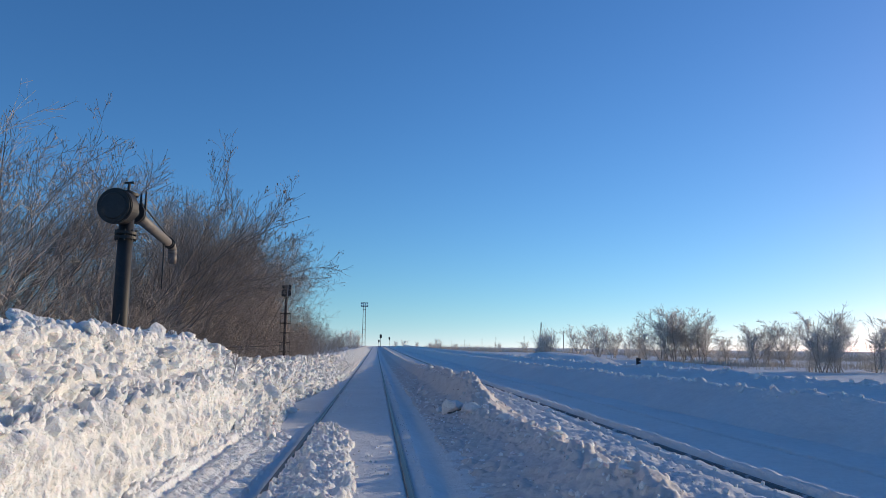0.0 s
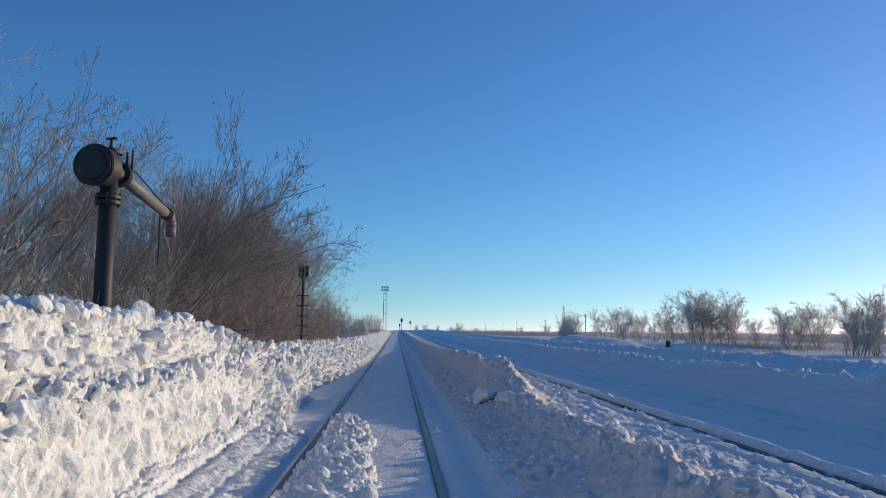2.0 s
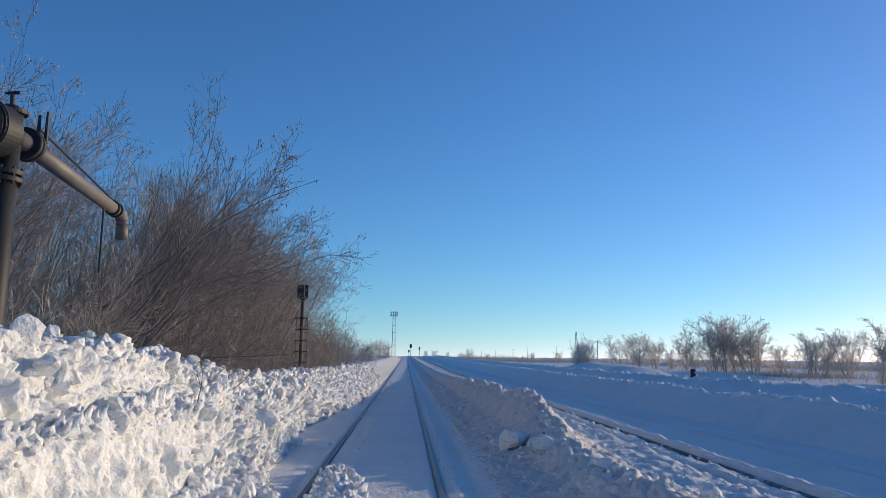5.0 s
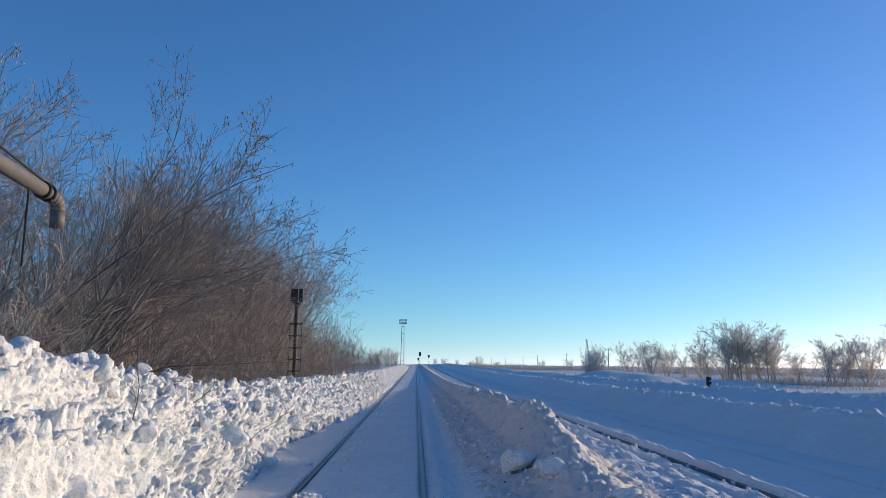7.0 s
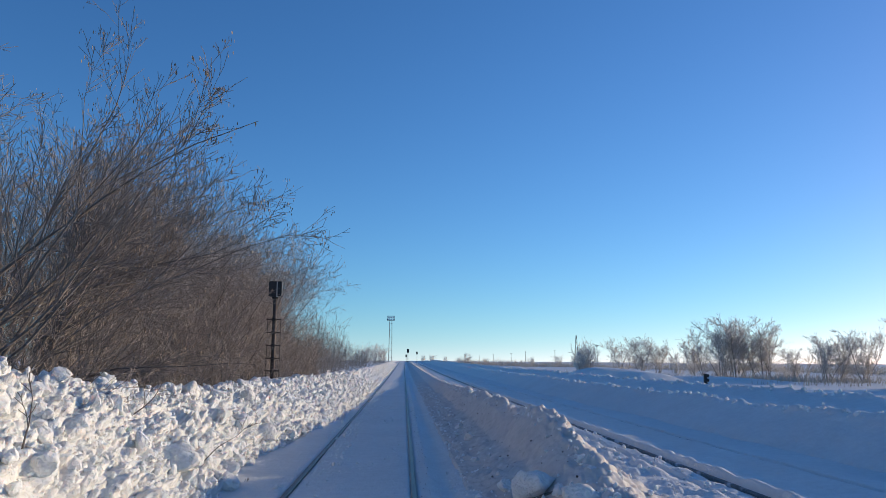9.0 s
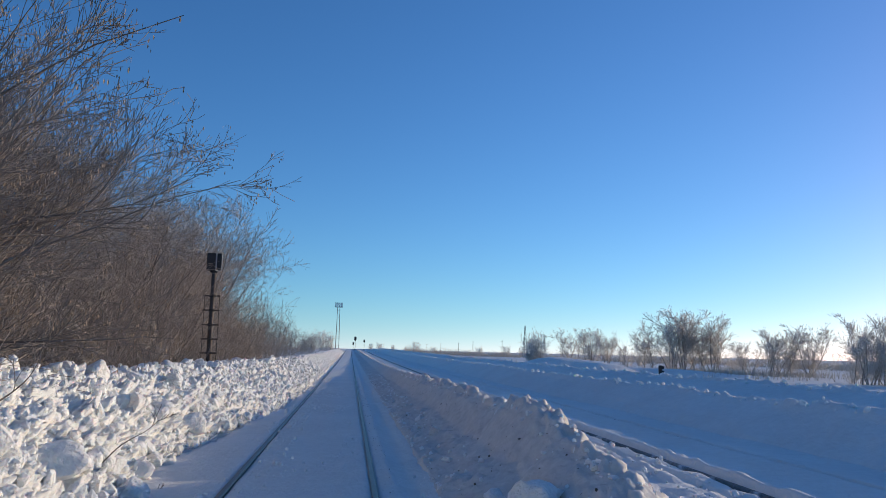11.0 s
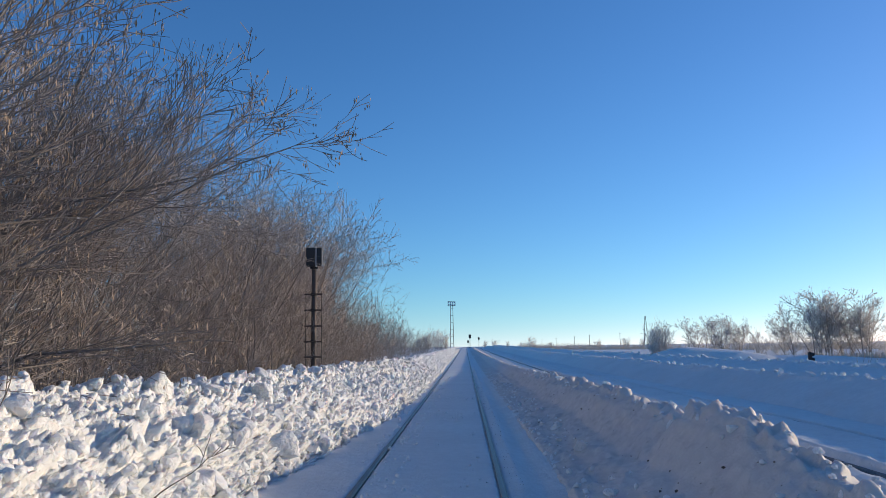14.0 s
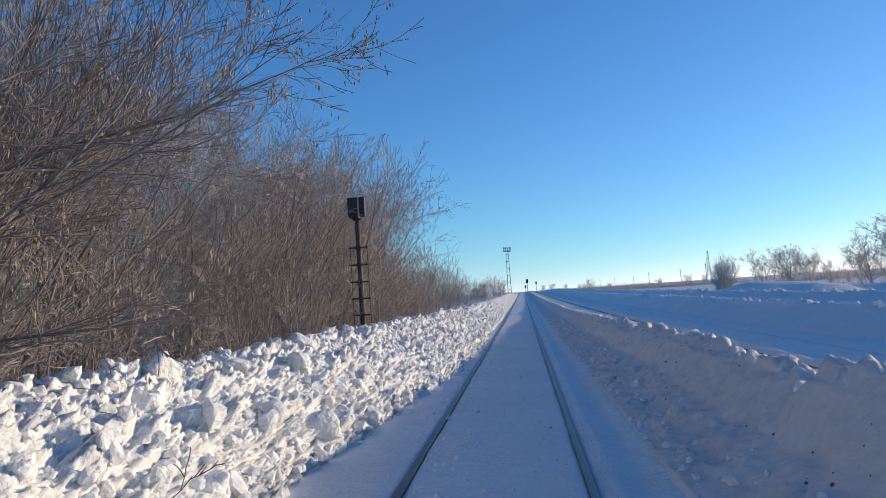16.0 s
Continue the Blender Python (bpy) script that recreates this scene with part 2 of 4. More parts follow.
def land(x, y):
    """Height of the trodden and drifted snow cover, without the ploughed banks."""
    z = -0.016 + 0.012 * fbm(x * 1.3, y * 0.5, 3) + 0.016 * fbm(x * 5, y * 3.5, 8, 5)
    # hollow beside the line, beyond the right-hand rail
    z = z - 0.05 * np.exp(-((x - 1.25) / 0.16) ** 2) * (0.7 + 0.5 * vnoise(x * 0 + 2, y * 0.7, 4))
    z = z + 0.035 * np.exp(-((x - 1.02) / 0.07) ** 2) * (0.5 + fbm(x * 9, y * 4, 12))
    # flangeways
    for r in RAILS[:2]:
        z = z - 0.04 * np.exp(-((x - r) / 0.045) ** 4)
    # trough along the outer side of the first rail
    z = z - 0.06 * np.exp(-((x + 0.93) / 0.09) ** 2) * (1 - smooth01(17, 20, y))
    # second track: shallow wheel troughs between low lips of snow
    r = RAILS[2]
    bare = smooth01(30, 38, y)
    wave = 0.03 * fbm(x * 0 + 1, y * 1.1, 18)
    berm = 0.13 * smooth01(-0.01, 0.06, x - r) * (1 - smooth01(0.10, 0.36, x - r))
    trough = (0.06 + 0.05 * fbm(x * 4, y * 1.6, 20)) * smooth01(-0.26, -0.20, x - r - wave) * (1 - smooth01(0.0, 0.03, x - r))
    lip = 0.075 * smooth01(-0.52, -0.46, x - r + wave) * (1 - smooth01(-0.28, -0.20, x - r + wave))
    z = z + (1 - bare) * (berm * (0.8 + 0.25 * vnoise(x * 3, y * 2.2, 14) + 0.35 * fbm(x * 6, y * 5, 16)) - trough + lip * (0.55 + 0.6 * vnoise(x * 2, y * 1.6, 19) + 0.4 * fbm(x * 7, y * 6, 17)))
    z = z + bare * (0.12 * np.exp(-((x - r - 0.15) / 0.085) ** 2) + 0.06 * np.exp(-((x - r + 0.30) / 0.10) ** 2) - 0.05 * np.exp(-((x - r + 0.03) / 0.10) ** 4))
    r = RAILS[3]
    z = z + 0.045 * np.exp(-((x - r) / 0.55) ** 4) - 0.09 * np.exp(-((x - r) / 0.055) ** 4) * (0.6 + 0.6 * vnoise(x * 0 + r, y * 0.9, 15))
    # crusted surface between the ridge and the second track
    crust = smooth01(2.6, 3.2, x) * (1 - smooth01(4.45, 4.6, x))
    z = z + crust * (0.055 + 0.05 * clods(x + 0.04 * fbm(x * 9, y * 9, 36), y + 0.04 * fbm(x * 9, y * 9, 38), 0.11, 31, 0.6) + 0.02 * clods(x + 0.1 * fbm(x * 4, y * 4, 37), y, 0.3, 33, 0.25) + 0.06 * fbm(x * 5, y * 5, 35, 5))
    # wind ripples on the open side
    z = z + smooth01(7.2, 9, x) * (0.05 * fbm(x * 0.35, y * 0.2, 41) + 0.02 * fbm(x * 1.2, y * 0.6, 43))
    # behind the banks
    z = z + 0.55 * (1 - smooth01(-4.6, -3.2, x))
    z = z + 0.45 * smooth01(9.0, 11.5, x) * (1 - smooth01(14, 22, x)) - 0.25 * smooth01(18, 34, x) * (1 - smooth01(100, 200, y))
    # a long drift near the far bushes
    z = z + 0.8 * np.exp(-(((x - 16.6) / 4.2) ** 4 + ((y - 65) / np.where(y < 65, 1.15, 5.0)) ** 2)) * (1 + 0.3 * fbm(x * 0.5, y * 0.5, 47)) + 0.6 * np.exp(-(((x - 28) / 8.0) ** 2 + ((y - 78) / np.where(y < 78, 1.6, 6.0)) ** 2))
    return z + rise(y)


xs = np.concatenate([-graded(5, 2500, 1.2, 5, 0.2)[::-1], np.arange(-4.2, -1.25, 0.2), np.arange(-1.2, 1.7, 0.036), np.arange(1.7, 2.6, 0.15),
                     np.arange(2.6, 4.5, 0.045), np.arange(4.5, 5.4, 0.025), np.arange(5.4, 6.55, 0.1), np.arange(6.55, 7.0, 0.03), np.arange(7.0, 9.0, 0.2), graded(9.0, 2500, 0.7, 14, 0.10)])
ys = np.concatenate([np.array([-2500, -600, -150, -40, -10, -2, 2, 5]), graded(7, 3000, 0.10, 18, 0.14)])
GX, GY = np.meshgrid(xs, ys)
ground = sheet("ground", GX, GY, land(GX, GY), SNOW_FLAT)
tagged(ground, "wind-packed bluish white snow covering the flat ground and track beds", "snow ground", kind="structure")


# ---- rails ----
def build_rail(x, label, dz=0.0, material=RAIL_STEEL):
    prof = [(-0.036, -0.012), (-0.030, -0.002), (0.0, 0.001), (0.030, -0.002), (0.036, -0.012), (0.034, -0.04), (0.010, -0.055), (0.009, -0.14), (0.066, -0.165), (0.066, -0.176), (-0.066, -0.176), (-0.066, -0.165), (-0.009, -0.14), (-0.010, -0.055), (-0.034, -0.04)]
    yy = np.concatenate([np.array([-60, -20, 0]), graded(4, 900, 2.0, 40, 0.03)])
    P = np.array(prof + prof[:1])
    X = x + np.repeat(P[None, :, 0], len(yy), 0)
    Z = np.repeat(P[None, :, 1], len(yy), 0) + dz + rise(yy)[:, None]
    Y = np.repeat(yy[:, None], len(P), 1)
    return tagged(sheet("rail", X, Y, Z, material, smooth=False), label, "rail", "rails of the line")


for rx in RAILS[:2]:
    build_rail(rx, "dark steel railway rail set in packed snow")
build_rail(RAILS[2], "steel rail of the second track standing out of a snow trough", 0.0, RAIL_RIMED)
build_rail(RAILS[3], "steel rail of the second track, half buried in snow", 0.0, RAIL_RIMED)


# ---- ploughed snow banks ----
def bank(name, profile, ystart, yend, fine, near, growth, ulen, ufine, relief, material, label):
    """A ploughed bank: profile(u, y) gives x, z for u from 0 (foot) to 1 (back); relief(u metres, y, u) pushes it out along its normal."""
    yy = np.concatenate([np.arange(-60, ystart - 0.1, 0.5), graded(ystart, yend, fine, near, growth)])
    uu = np.linspace(0, 1, int(ulen / ufine))
    U, Y = np.meshgrid(uu, yy)
    X, Z = profile(U, Y)
    tx, tz = np.gradient(X, axis=1), np.gradient(Z, axis=1)
    size = np.hypot(tx, tz) + 1e-9
    nx, nz = -tz / size, tx / size
    flip = np.where(nz < 0, -1.0, 1.0)
    d = relief(U * ulen, Y, U)
    X, Z = X + nx * flip * d, Z + nz * flip * d + rise(Y)
    ob = sheet(name, X, Y, Z, material)
    tagged(ob, label, "snow bank", kind="structure")
    return X, Y, Z


def along(y, table):
    return np.interp(y, [a for a, b in table], [b for a, b in table])


def left_profile(U, Y):
    crest = along(Y, [(0, 1.85), (13, 1.84), (16.6, 1.68), (20, 1.46), (24, 1.17), (28, 1.18), (36, 1.05), (60, 0.92), (200, 0.7)]) + 0.07 * fbm(Y * 0.5, Y * 0 + 3, 51)
    ploughed = 1 - smooth01(16.5, 19.5, Y)
    wob = 0.12 * fbm(Y * 0.35, Y * 0 + 7, 53)
    # x and z at stations of the profile, ploughed vertical face (A) against tumbled slope (B)
    st = [0, 0.10, 0.24, 0.34, 0.50, 0.58, 0.72, 0.80, 1.0]
    ax = [-0.88, -0.98, -1.72, -1.93, -2.08, -2.32, -2.58, -2.98, -5.6]
    az = [-0.15, 0.0, 0.13, 0.27, 0.62, 0.67, 0.955, 1.0, 0.33]
    bx = [-1.30, -1.50, -1.68, -1.88, -2.2, -2.4, -2.75, -3.0, -5.2]
    bz = [-0.15, 0.0, 0.14, 0.31, 0.58, 0.71, 0.90, 1.0, 0.35]
    X = ploughed * np.interp(U, st, ax) + (1 - ploughed) * np.interp(U, st, bx)
    Z = ploughed * np.interp(U, st, az) + (1 - ploughed) * np.interp(U, st, bz)
    low = np.where((Z > 0) & (U < 0.34), ploughed * np.minimum(Z, 0.27) + (1 - ploughed) * Z * crest, Z * crest)
    low = np.where(U >= 0.34, Z * crest, low)
    low = np.where((U >= 0.34), ploughed * (0.27 + (Z - 0.27) / 0.73 * (crest - 0.27)) + (1 - ploughed) * Z * crest, low)
    X = X + (0.42 * smooth01(29, 34, Y) - 0.32 * np.exp(-((Y - 24.4) / 2.3) ** 2)) * (1 - smooth01(0.1, 0.6, U))
    return X + wob * smooth01(0.1, 0.4, U), np.where(Z < 0, -0.15, low)


def left_relief(u, y, U):
    ploughed = 1 - smooth01(15.5, 18.5, y)
    face = smooth01(0.30, 0.36, U) * (1 - smooth01(0.46, 0.51, U)) * ploughed
    bench = smooth01(0.47, 0.51, U) * (1 - smooth01(0.58, 0.62, U)) * ploughed
    shelf = (1 - smooth01(0.27, 0.33, U)) * ploughed
    rough = smooth01(0.02, 0.10, U) * (1 - 0.45 * face) * (1 - 0.76 * shelf) * (1 - 0.6 * smooth01(0.86, 0.95, U))
    big = 0.13 * clods(u + 0.12 * fbm(u * 4, y * 4, 60), y + 0.12 * fbm(u * 4, y * 4, 61), 0.36, 62, 0.38)
    mid = 0.085 * clods(u + 0.06 * fbm(u * 9, y * 9, 63), y + 0.06 * fbm(u * 9, y * 9, 64), 0.12, 65, 0.6)
    small = 0.06 * clods(u + 0.03 * fbm(u * 18, y * 18, 72), y + 0.03 * fbm(u * 18, y * 18, 76), 0.075, 66, 0.7) + 0.07 * fbm(u * 5, y * 5, 67, 5)
    streak = face * (0.14 * fbm(u * 2.0, y * 5.5, 68, 5) + 0.05 * clods(u * 0.45 + 0.05 * fbm(u * 6, y * 6, 57), y, 0.11, 69, 0.5))
    groove = -0.045 * shelf * (np.exp(-((u - 1.22) / 0.05) ** 4) + 0.6 * np.exp(-((u - 0.85) / 0.04) ** 4)) + 0.02 * shelf * fbm(u * 8, y * 1.2, 70) + 0.025 * shelf * clods(u, y, 0.1, 71, 0.4)
    upper = 1 - ploughed * (0.3 + 0.35 * smooth01(0.57, 0.61, U)) + 0.5 * bench
    drip = ploughed * smooth01(0.57, 0.61, U) * (1 - smooth01(0.76, 0.82, U)) * (0.14 * fbm(u * 2.2, y * 5.5, 58, 5) + 0.06 * clods(u * 0.5 + 0.05 * fbm(u * 6, y * 6, 56), y, 0.10, 59, 0.5))
    return rough * ((big + mid) * upper + small - 0.10) + streak + groove + drip


LB = bank("snow_bank_left", left_profile, 5.0, 220, 0.028, 20, 0.10, 5.2, 0.03, left_relief, SNOW,
          "tall ploughed bank of broken white snow beside the track")


def ridge_profile(U, Y):
    crest = along(Y, [(0, 0.42), (10, 0.42), (11.4, 0.45), (13.9, 0.40), (16.6, 0.36), (18.2, 0.28), (19.4, 0.40), (20.6, 0.56), (21.6, 0.66), (22.5, 0.80), (23.4, 0.93), (24.4, 0.91), (24.9, 0.72), (26, 0.78), (29, 0.84), (32, 0.76), (40, 0.66), (60, 0.46), (150, 0.33), (400, 0.2)])
    crest = crest + 0.04 * fbm(Y * 0.8, Y * 0 + 2, 73) + 0.05 * fbm(Y * 2.6, Y * 0 + 5, 74)
    wob = 0.13 * fbm(Y * 0.4, Y * 0 + 9, 75)
    st = [0, 0.10, 0.22, 0.36, 0.50, 0.58, 0.64, 0.78, 1.0]
    px = [1.32, 1.50, 1.85, 2.25, 2.56, 2.72, 2.88, 3.3, 4.1]
    pz = [-0.2, 0.04, 0.13, 0.38, 0.84, 0.98, 1.0, 0.45, -0.25]
    Z = np.interp(U, st, pz)
    return np.interp(U, st, px) + wob * smooth01(0.05, 0.3, U), np.where(Z < 0, Z, Z * np.maximum(crest, 0.06))


def ridge_relief(u, y, U):
    low = 1 - smooth01(18.5, 22.5, y)
    foot = np.exp(-((U - 0.22) / 0.12) ** 2)
    rough = smooth01(0.02, 0.12, U) * (1 - smooth01(0.92, 1.0, U))
    calm = 0.20 + 0.50 * np.maximum(0.6 * low, np.maximum(0.6 * foot, smooth01(0.53, 0.60, U)))
    big = 0.10 * clods(u + 0.1 * fbm(u * 3, y * 3, 80), y + 0.1 * fbm(u * 4, y * 4, 88), 0.36, 81, 0.3) * low * smooth01(0.45, 0.58, U) + 0.12 * foot * clods(u, y + 0.1 * fbm(u * 4, y * 4, 89), 0.5, 82, 0.4)
    mid = 0.09 * clods(u + 0.06 * fbm(u * 7, y * 7, 83), y, 0.17, 84, 0.45)
    small = 0.04 * clods(u + 0.03 * fbm(u * 15, y * 15, 77), y, 0.08, 85, 0.6) + 0.07 * fbm(u * 4, y * 3.5, 86, 5)
    return rough * (calm * (big + mid + small) - 0.05 + 0.06 * fbm(u * 2, y * 1.2, 87) + 0.10 * np.exp(-((U - 0.6) / 0.06) ** 2) * fbm(u * 5, y * 4, 78, 5))


RB = bank("snow_ridge_middle", ridge_profile, 5.0, 300, 0.032, 20, 0.085, 3.3, 0.032, ridge_relief, SNOW_DIRTY_BOUNCE,
          "grey-white ploughed snow ridge between the two tracks")


def right_profile(U, Y):
    c1 = 0.665 + 0.08 * fbm(Y * 0.3, Y * 0 + 1, 91) + 0.04 * fbm(Y * 1.3, Y * 0 + 1, 92)
    c2 = 0.84 + 0.10 * fbm(Y * 0.25, Y * 0 + 4, 93)
    wob = 0.25 * fbm(Y * 0.12, Y * 0 + 6, 94)
    st = [0, 0.06, 0.22, 0.27, 0.30, 0.42, 0.52, 0.60, 0.68, 0.80, 1.0]
    px = [7.75, 8.1, 9.15, 9.45, 9.65, 10.5, 11.3, 11.9, 12.5, 13.6, 18.0]
    k1 = [-0.3, 0.03, 0.72, 0.96, 1.0, 0.70, 0.60, 0.1, 0, 0, -0.3]
    k2 = [0, 0, 0, 0, 0, 0, 0.2, 0.75, 1.0, 0.55, -0.1]
    return np.interp(U, st, px) + wob, np.interp(U, st, k1) * c1 + np.interp(U, st, k2) * c2


def right_relief(u, y, U):
    crest = np.exp(-((U - 0.285) / 0.03) ** 2) + np.exp(-((U - 0.67) / 0.05) ** 2)
    return 0.05 * fbm(u * 0.9, y * 0.5, 95) + crest * (0.12 * clods(u + 0.15 * fbm(u * 3, y * 3, 111), y + 0.2 * fbm(u * 2, y * 2, 112), 0.4, 96, 0.3) + 0.07 * fbm(u * 4, y * 3, 113, 5)) + 0.012 * fbm(u * 5, y * 3, 98)


TB = bank("snow_bank_right", right_profile, 4.0, 320, 0.11, 26, 0.05, 11.0, 0.09, right_relief, SNOW_FLAT,
          "long low snow bank with a crumbled crest beyond the second track")


def heap_profile(U, Y):
    h = along(Y, [(5, 0.06), (9, 0.09), (13, 0.11), (16.5, 0.105), (18.6, 0.06), (19.6, 0.01)]) * (1 + 0.5 * fbm(Y * 1.1, Y * 0 + 3, 101))
    right = along(Y, [(5, 0.25), (13, 0.22), (17, 0.05), (19.6, -0.45)]) + 0.12 * fbm(Y * 1.7, Y * 0 + 8, 102)
    st = [0, 0.06, 0.16, 0.35, 0.6, 0.85, 1.0]
    f = np.interp(U, st, [0, 0.02, 0.08, 0.30, 0.6, 0.85, 1.0])
    return -0.735 + f * (right + 0.735), np.interp(U, st, [-0.15, 0.2, 0.45, 0.8, 1.0, 0.6, -0.4]) * np.maximum(h, 0.02) - 0.02


def heap_relief(u, y, U):
    edge = smooth01(0.02, 0.10, U) * (1 - smooth01(0.9, 1.0, U)) * (1 - smooth01(18.8, 19.6, y))
    return edge * (0.085 * clods(u, y + 0.05 * fbm(u * 7, y * 7, 104), 0.17, 105, 0.5) + 0.05 * clods(u, y, 0.08, 106, 0.7) + 0.03 * fbm(u * 7, y * 7, 107) - 0.02)


HB = bank("snow_heap_track", heap_profile, 5.0, 19.7, 0.03, 30, 0.05, 1.1, 0.028, heap_relief, SNOW, "low heap of crumbled snow between the rails")


# ---- loose snow ----
def lump_verts(rng, rough=0.17, fine=1):
    bm = bmesh.new()
    bmesh.ops.create_icosphere(bm, subdivisions=fine, radius=1)
    V = np.array([v.co[:] for v in bm.verts])
    F = np.array([[v.index for v in f.verts] for f in bm.faces])
    bm.free()
    if fine > 1:
        for _ in range(9):
            n = rng.normal(0, 1, 3)
            n /= np.linalg.norm(n)
            V = V - np.maximum(V @ n - rng.uniform(0.35, 0.8), 0)[:, None] * n
    V = V * (1 + rng.normal(0, rough, (len(V), 1))) * rng.uniform(0.6, 1.15, 3)
    return V, F


DIRT = node_material("frozen_dirt", (0.13, 0.10, 0.08), 0.9, tone=((5.0, 0.3), (40.0, 0.2)), bump=())


def crumbs(name, surface, count, pick, sizes, seed, label, material, category="snow clods", fine=1):
    """Loose clods lying on a bank, too many to count."""
    rng = np.random.default_rng(seed)
    X, Y, Z = surface
    ok = np.argwhere(pick(X, Y, Z))
    w = np.gradient(Y, axis=0)[ok[:, 0], ok[:, 1]]
    ok = ok[rng.choice(len(ok), count, p=w / w.sum())]
    shapes = [lump_verts(rng, 0.17 if fine == 1 else 0.05, fine) for _ in range(12)]
    V, F, n = [], [], 0
    for i, j in ok:
        v, f = shapes[rng.integers(12)]
        s = sizes[0] * (sizes[1] / sizes[0]) ** (rng.random() ** 2.2)
        a = rng.uniform(0, 6.28)
        c, d = math.cos(a), math.sin(a)
        v = v @ np.array([[c, d, 0], [-d, c, 0], [0, 0, 1]]) * s
        V.append(v + [X[i, j], Y[i, j], Z[i, j] + s * (0.25 if fine == 1 else 0.05)])
        F.append(f + n)
        n += len(v)
    tagged(mesh_object(name, np.concatenate(V), np.concatenate(F), material), label, category, kind="stuff")


crumbs("snow_lumps", LB, 1500, lambda x, y, z: (y > 8) & (y < 60) & (x < -1.35) & (x > -3.3) & ((y > 16.5) | ((z > 0.85) & (x > -2.9))), (0.045, 0.17), 20, "rounded lumps of broken white snow on the tall bank", SNOW, fine=2)
crumbs("snow_lumps", RB, 260, lambda x, y, z: (y > 7) & (y < 50) & (x > 2.6) & (x < 3.15), (0.03, 0.11), 19, "rounded lumps of snow along the ridge's crest", SNOW, fine=2)
crumbs("snow_clods", LB, 5600, lambda x, y, z: (y > 8) & (y < 60) & (x < -1.25) & (x > -3.3) & ((y > 16) | ((z > 0.85) & (x > -2.9))), (0.015, 0.085), 21, "loose angular clods of white snow on the tall bank", SNOW)
crumbs("snow_clods", RB, 1300, lambda x, y, z: (y > 7) & (y < 60) & (x > 1.5) & (x < 3.6) & ((y < 22) | (x < 2.1) | (x > 2.85)), (0.012, 0.05), 22, "loose clods of grey-white snow on the middle ridge", SNOW)
crumbs("snow_clods", TB, 2700, lambda x, y, z: (y > 10) & (y < 140) & (((x > 9.3) & (x < 10.0)) | ((x > 12.0) & (x < 13.0))), (0.02, 0.10), 23, "loose clods along the crest of the far bank", SNOW)
crumbs("snow_clods", HB, 900, lambda x, y, z: z > 0.0, (0.012, 0.06), 24, "loose clods on the low heap between the rails", SNOW)


def chunk(x, y, z, size, rng):
    """One broken block, its size in the mesh."""
    seed = rng.uniform(0, 90)
    dims = Vector((size * rng.uniform(0.8, 1.3), size * rng.uniform(0.8, 1.2), size * rng.uniform(0.55, 0.9)))
    cuts = [(Vector(rng.normal(0, 1, 3)).normalized(), rng.uniform(0.45, 0.85)) for _ in range(9)]
    bm = bmesh.new()
    bmesh.ops.create_icosphere(bm, subdivisions=3, radius=1)
    for v in bm.verts:
        p = v.co.copy()
        for n, d in cuts:
            p -= n * max(p.dot(n) - d, 0.0)
        p = p * (1.12 + 0.26 * noise.noise(p * 1.4 + Vector((seed, 0, 0))) + 0.16 * noise.noise(p * 3.7 + Vector((0, seed, 0))) + 0.07 * noise.noise(p * 9))
        v.co = Vector((p.x * dims.x, p.y * dims.y, p.z * dims.z))
    ob = part("snow_chunk", bm, SNOW, None, smooth=True)
    ob.matrix_basis = pose(x, y, z, rng.uniform(-20, 20), rng.uniform(-20, 20), rng.uniform(0, 360))
    return tagged(ob, "single broken block of white snow fallen from the bank", "snow chunk", "fallen snow blocks")


def surface_at(surface, x, y):
    X, Y, Z = surface
    i = int(np.argmin(np.abs(Y[:, 0] - y)))
    j = int(np.argmin(np.abs(X[i] - x)))
    return float(Z[i, j])


crng = np.random.default_rng(5)
# the large blocks by the break in the ridge
for x, y, s in ((2.1, 20.6, 0.30), (2.4, 19.6, 0.2), (2.35, 20.2, 0.12), (1.95, 21.4, 0.14), (2.75, 17.6, 0.13), (2.9, 17.2, 0.10), (3.1, 15.2, 0.13), (2.85, 14.1, 0.12), (2.95, 12.9, 0.12),
                (1.9, 26.6, 0.10), (1.8, 24.0, 0.08), (1.95, 29.5, 0.09)):
    chunk(x, y, surface_at(RB, x, y) + s * 0.2, s, crng)
for x, y, s in ((-1.95, 20.9, 0.24), (-1.95, 26.0, 0.26), (-1.6, 21.9, 0.17), (-2.35, 10.6, 0.10), (-2.6, 12.2, 0.08), (-2.9, 13.5, 0.11), (-3.05, 14.9, 0.13), (-3.0, 11.2, 0.11), (-2.75, 16.6, 0.20), (-2.6, 17.9, 0.15), (-2.3, 19.0, 0.13), (-1.75, 22.6, 0.20), (-2.05, 23.6, 0.20), (-1.95, 22.0, 0.15),
                (-2.2, 25.3, 0.18), (-1.8, 26.2, 0.15), (-2.5, 27.2, 0.17), (-2.0, 28.4, 0.14), (-2.85, 24.4, 0.2), (-2.8, 26.0, 0.18), (-2.9, 28.8, 0.19), (-2.3, 30.4, 0.18), (-2.7, 32.0, 0.16), (-1.55, 24.3, 0.12), (-1.6, 27.3, 0.12), (-1.45, 29.6, 0.12)):
    chunk(x, y, surface_at(LB, x, y) + s * 0.15, s, crng)
crumbs("dirt_crumbs", RB, 330, lambda x, y, z: (y > 12) & (y < 50) & (x > 1.5) & (x < 2.7), (0.005, 0.018), 25, "dark frozen dirt crumbs strewn on the ridge face", DIRT, "dirt crumbs")
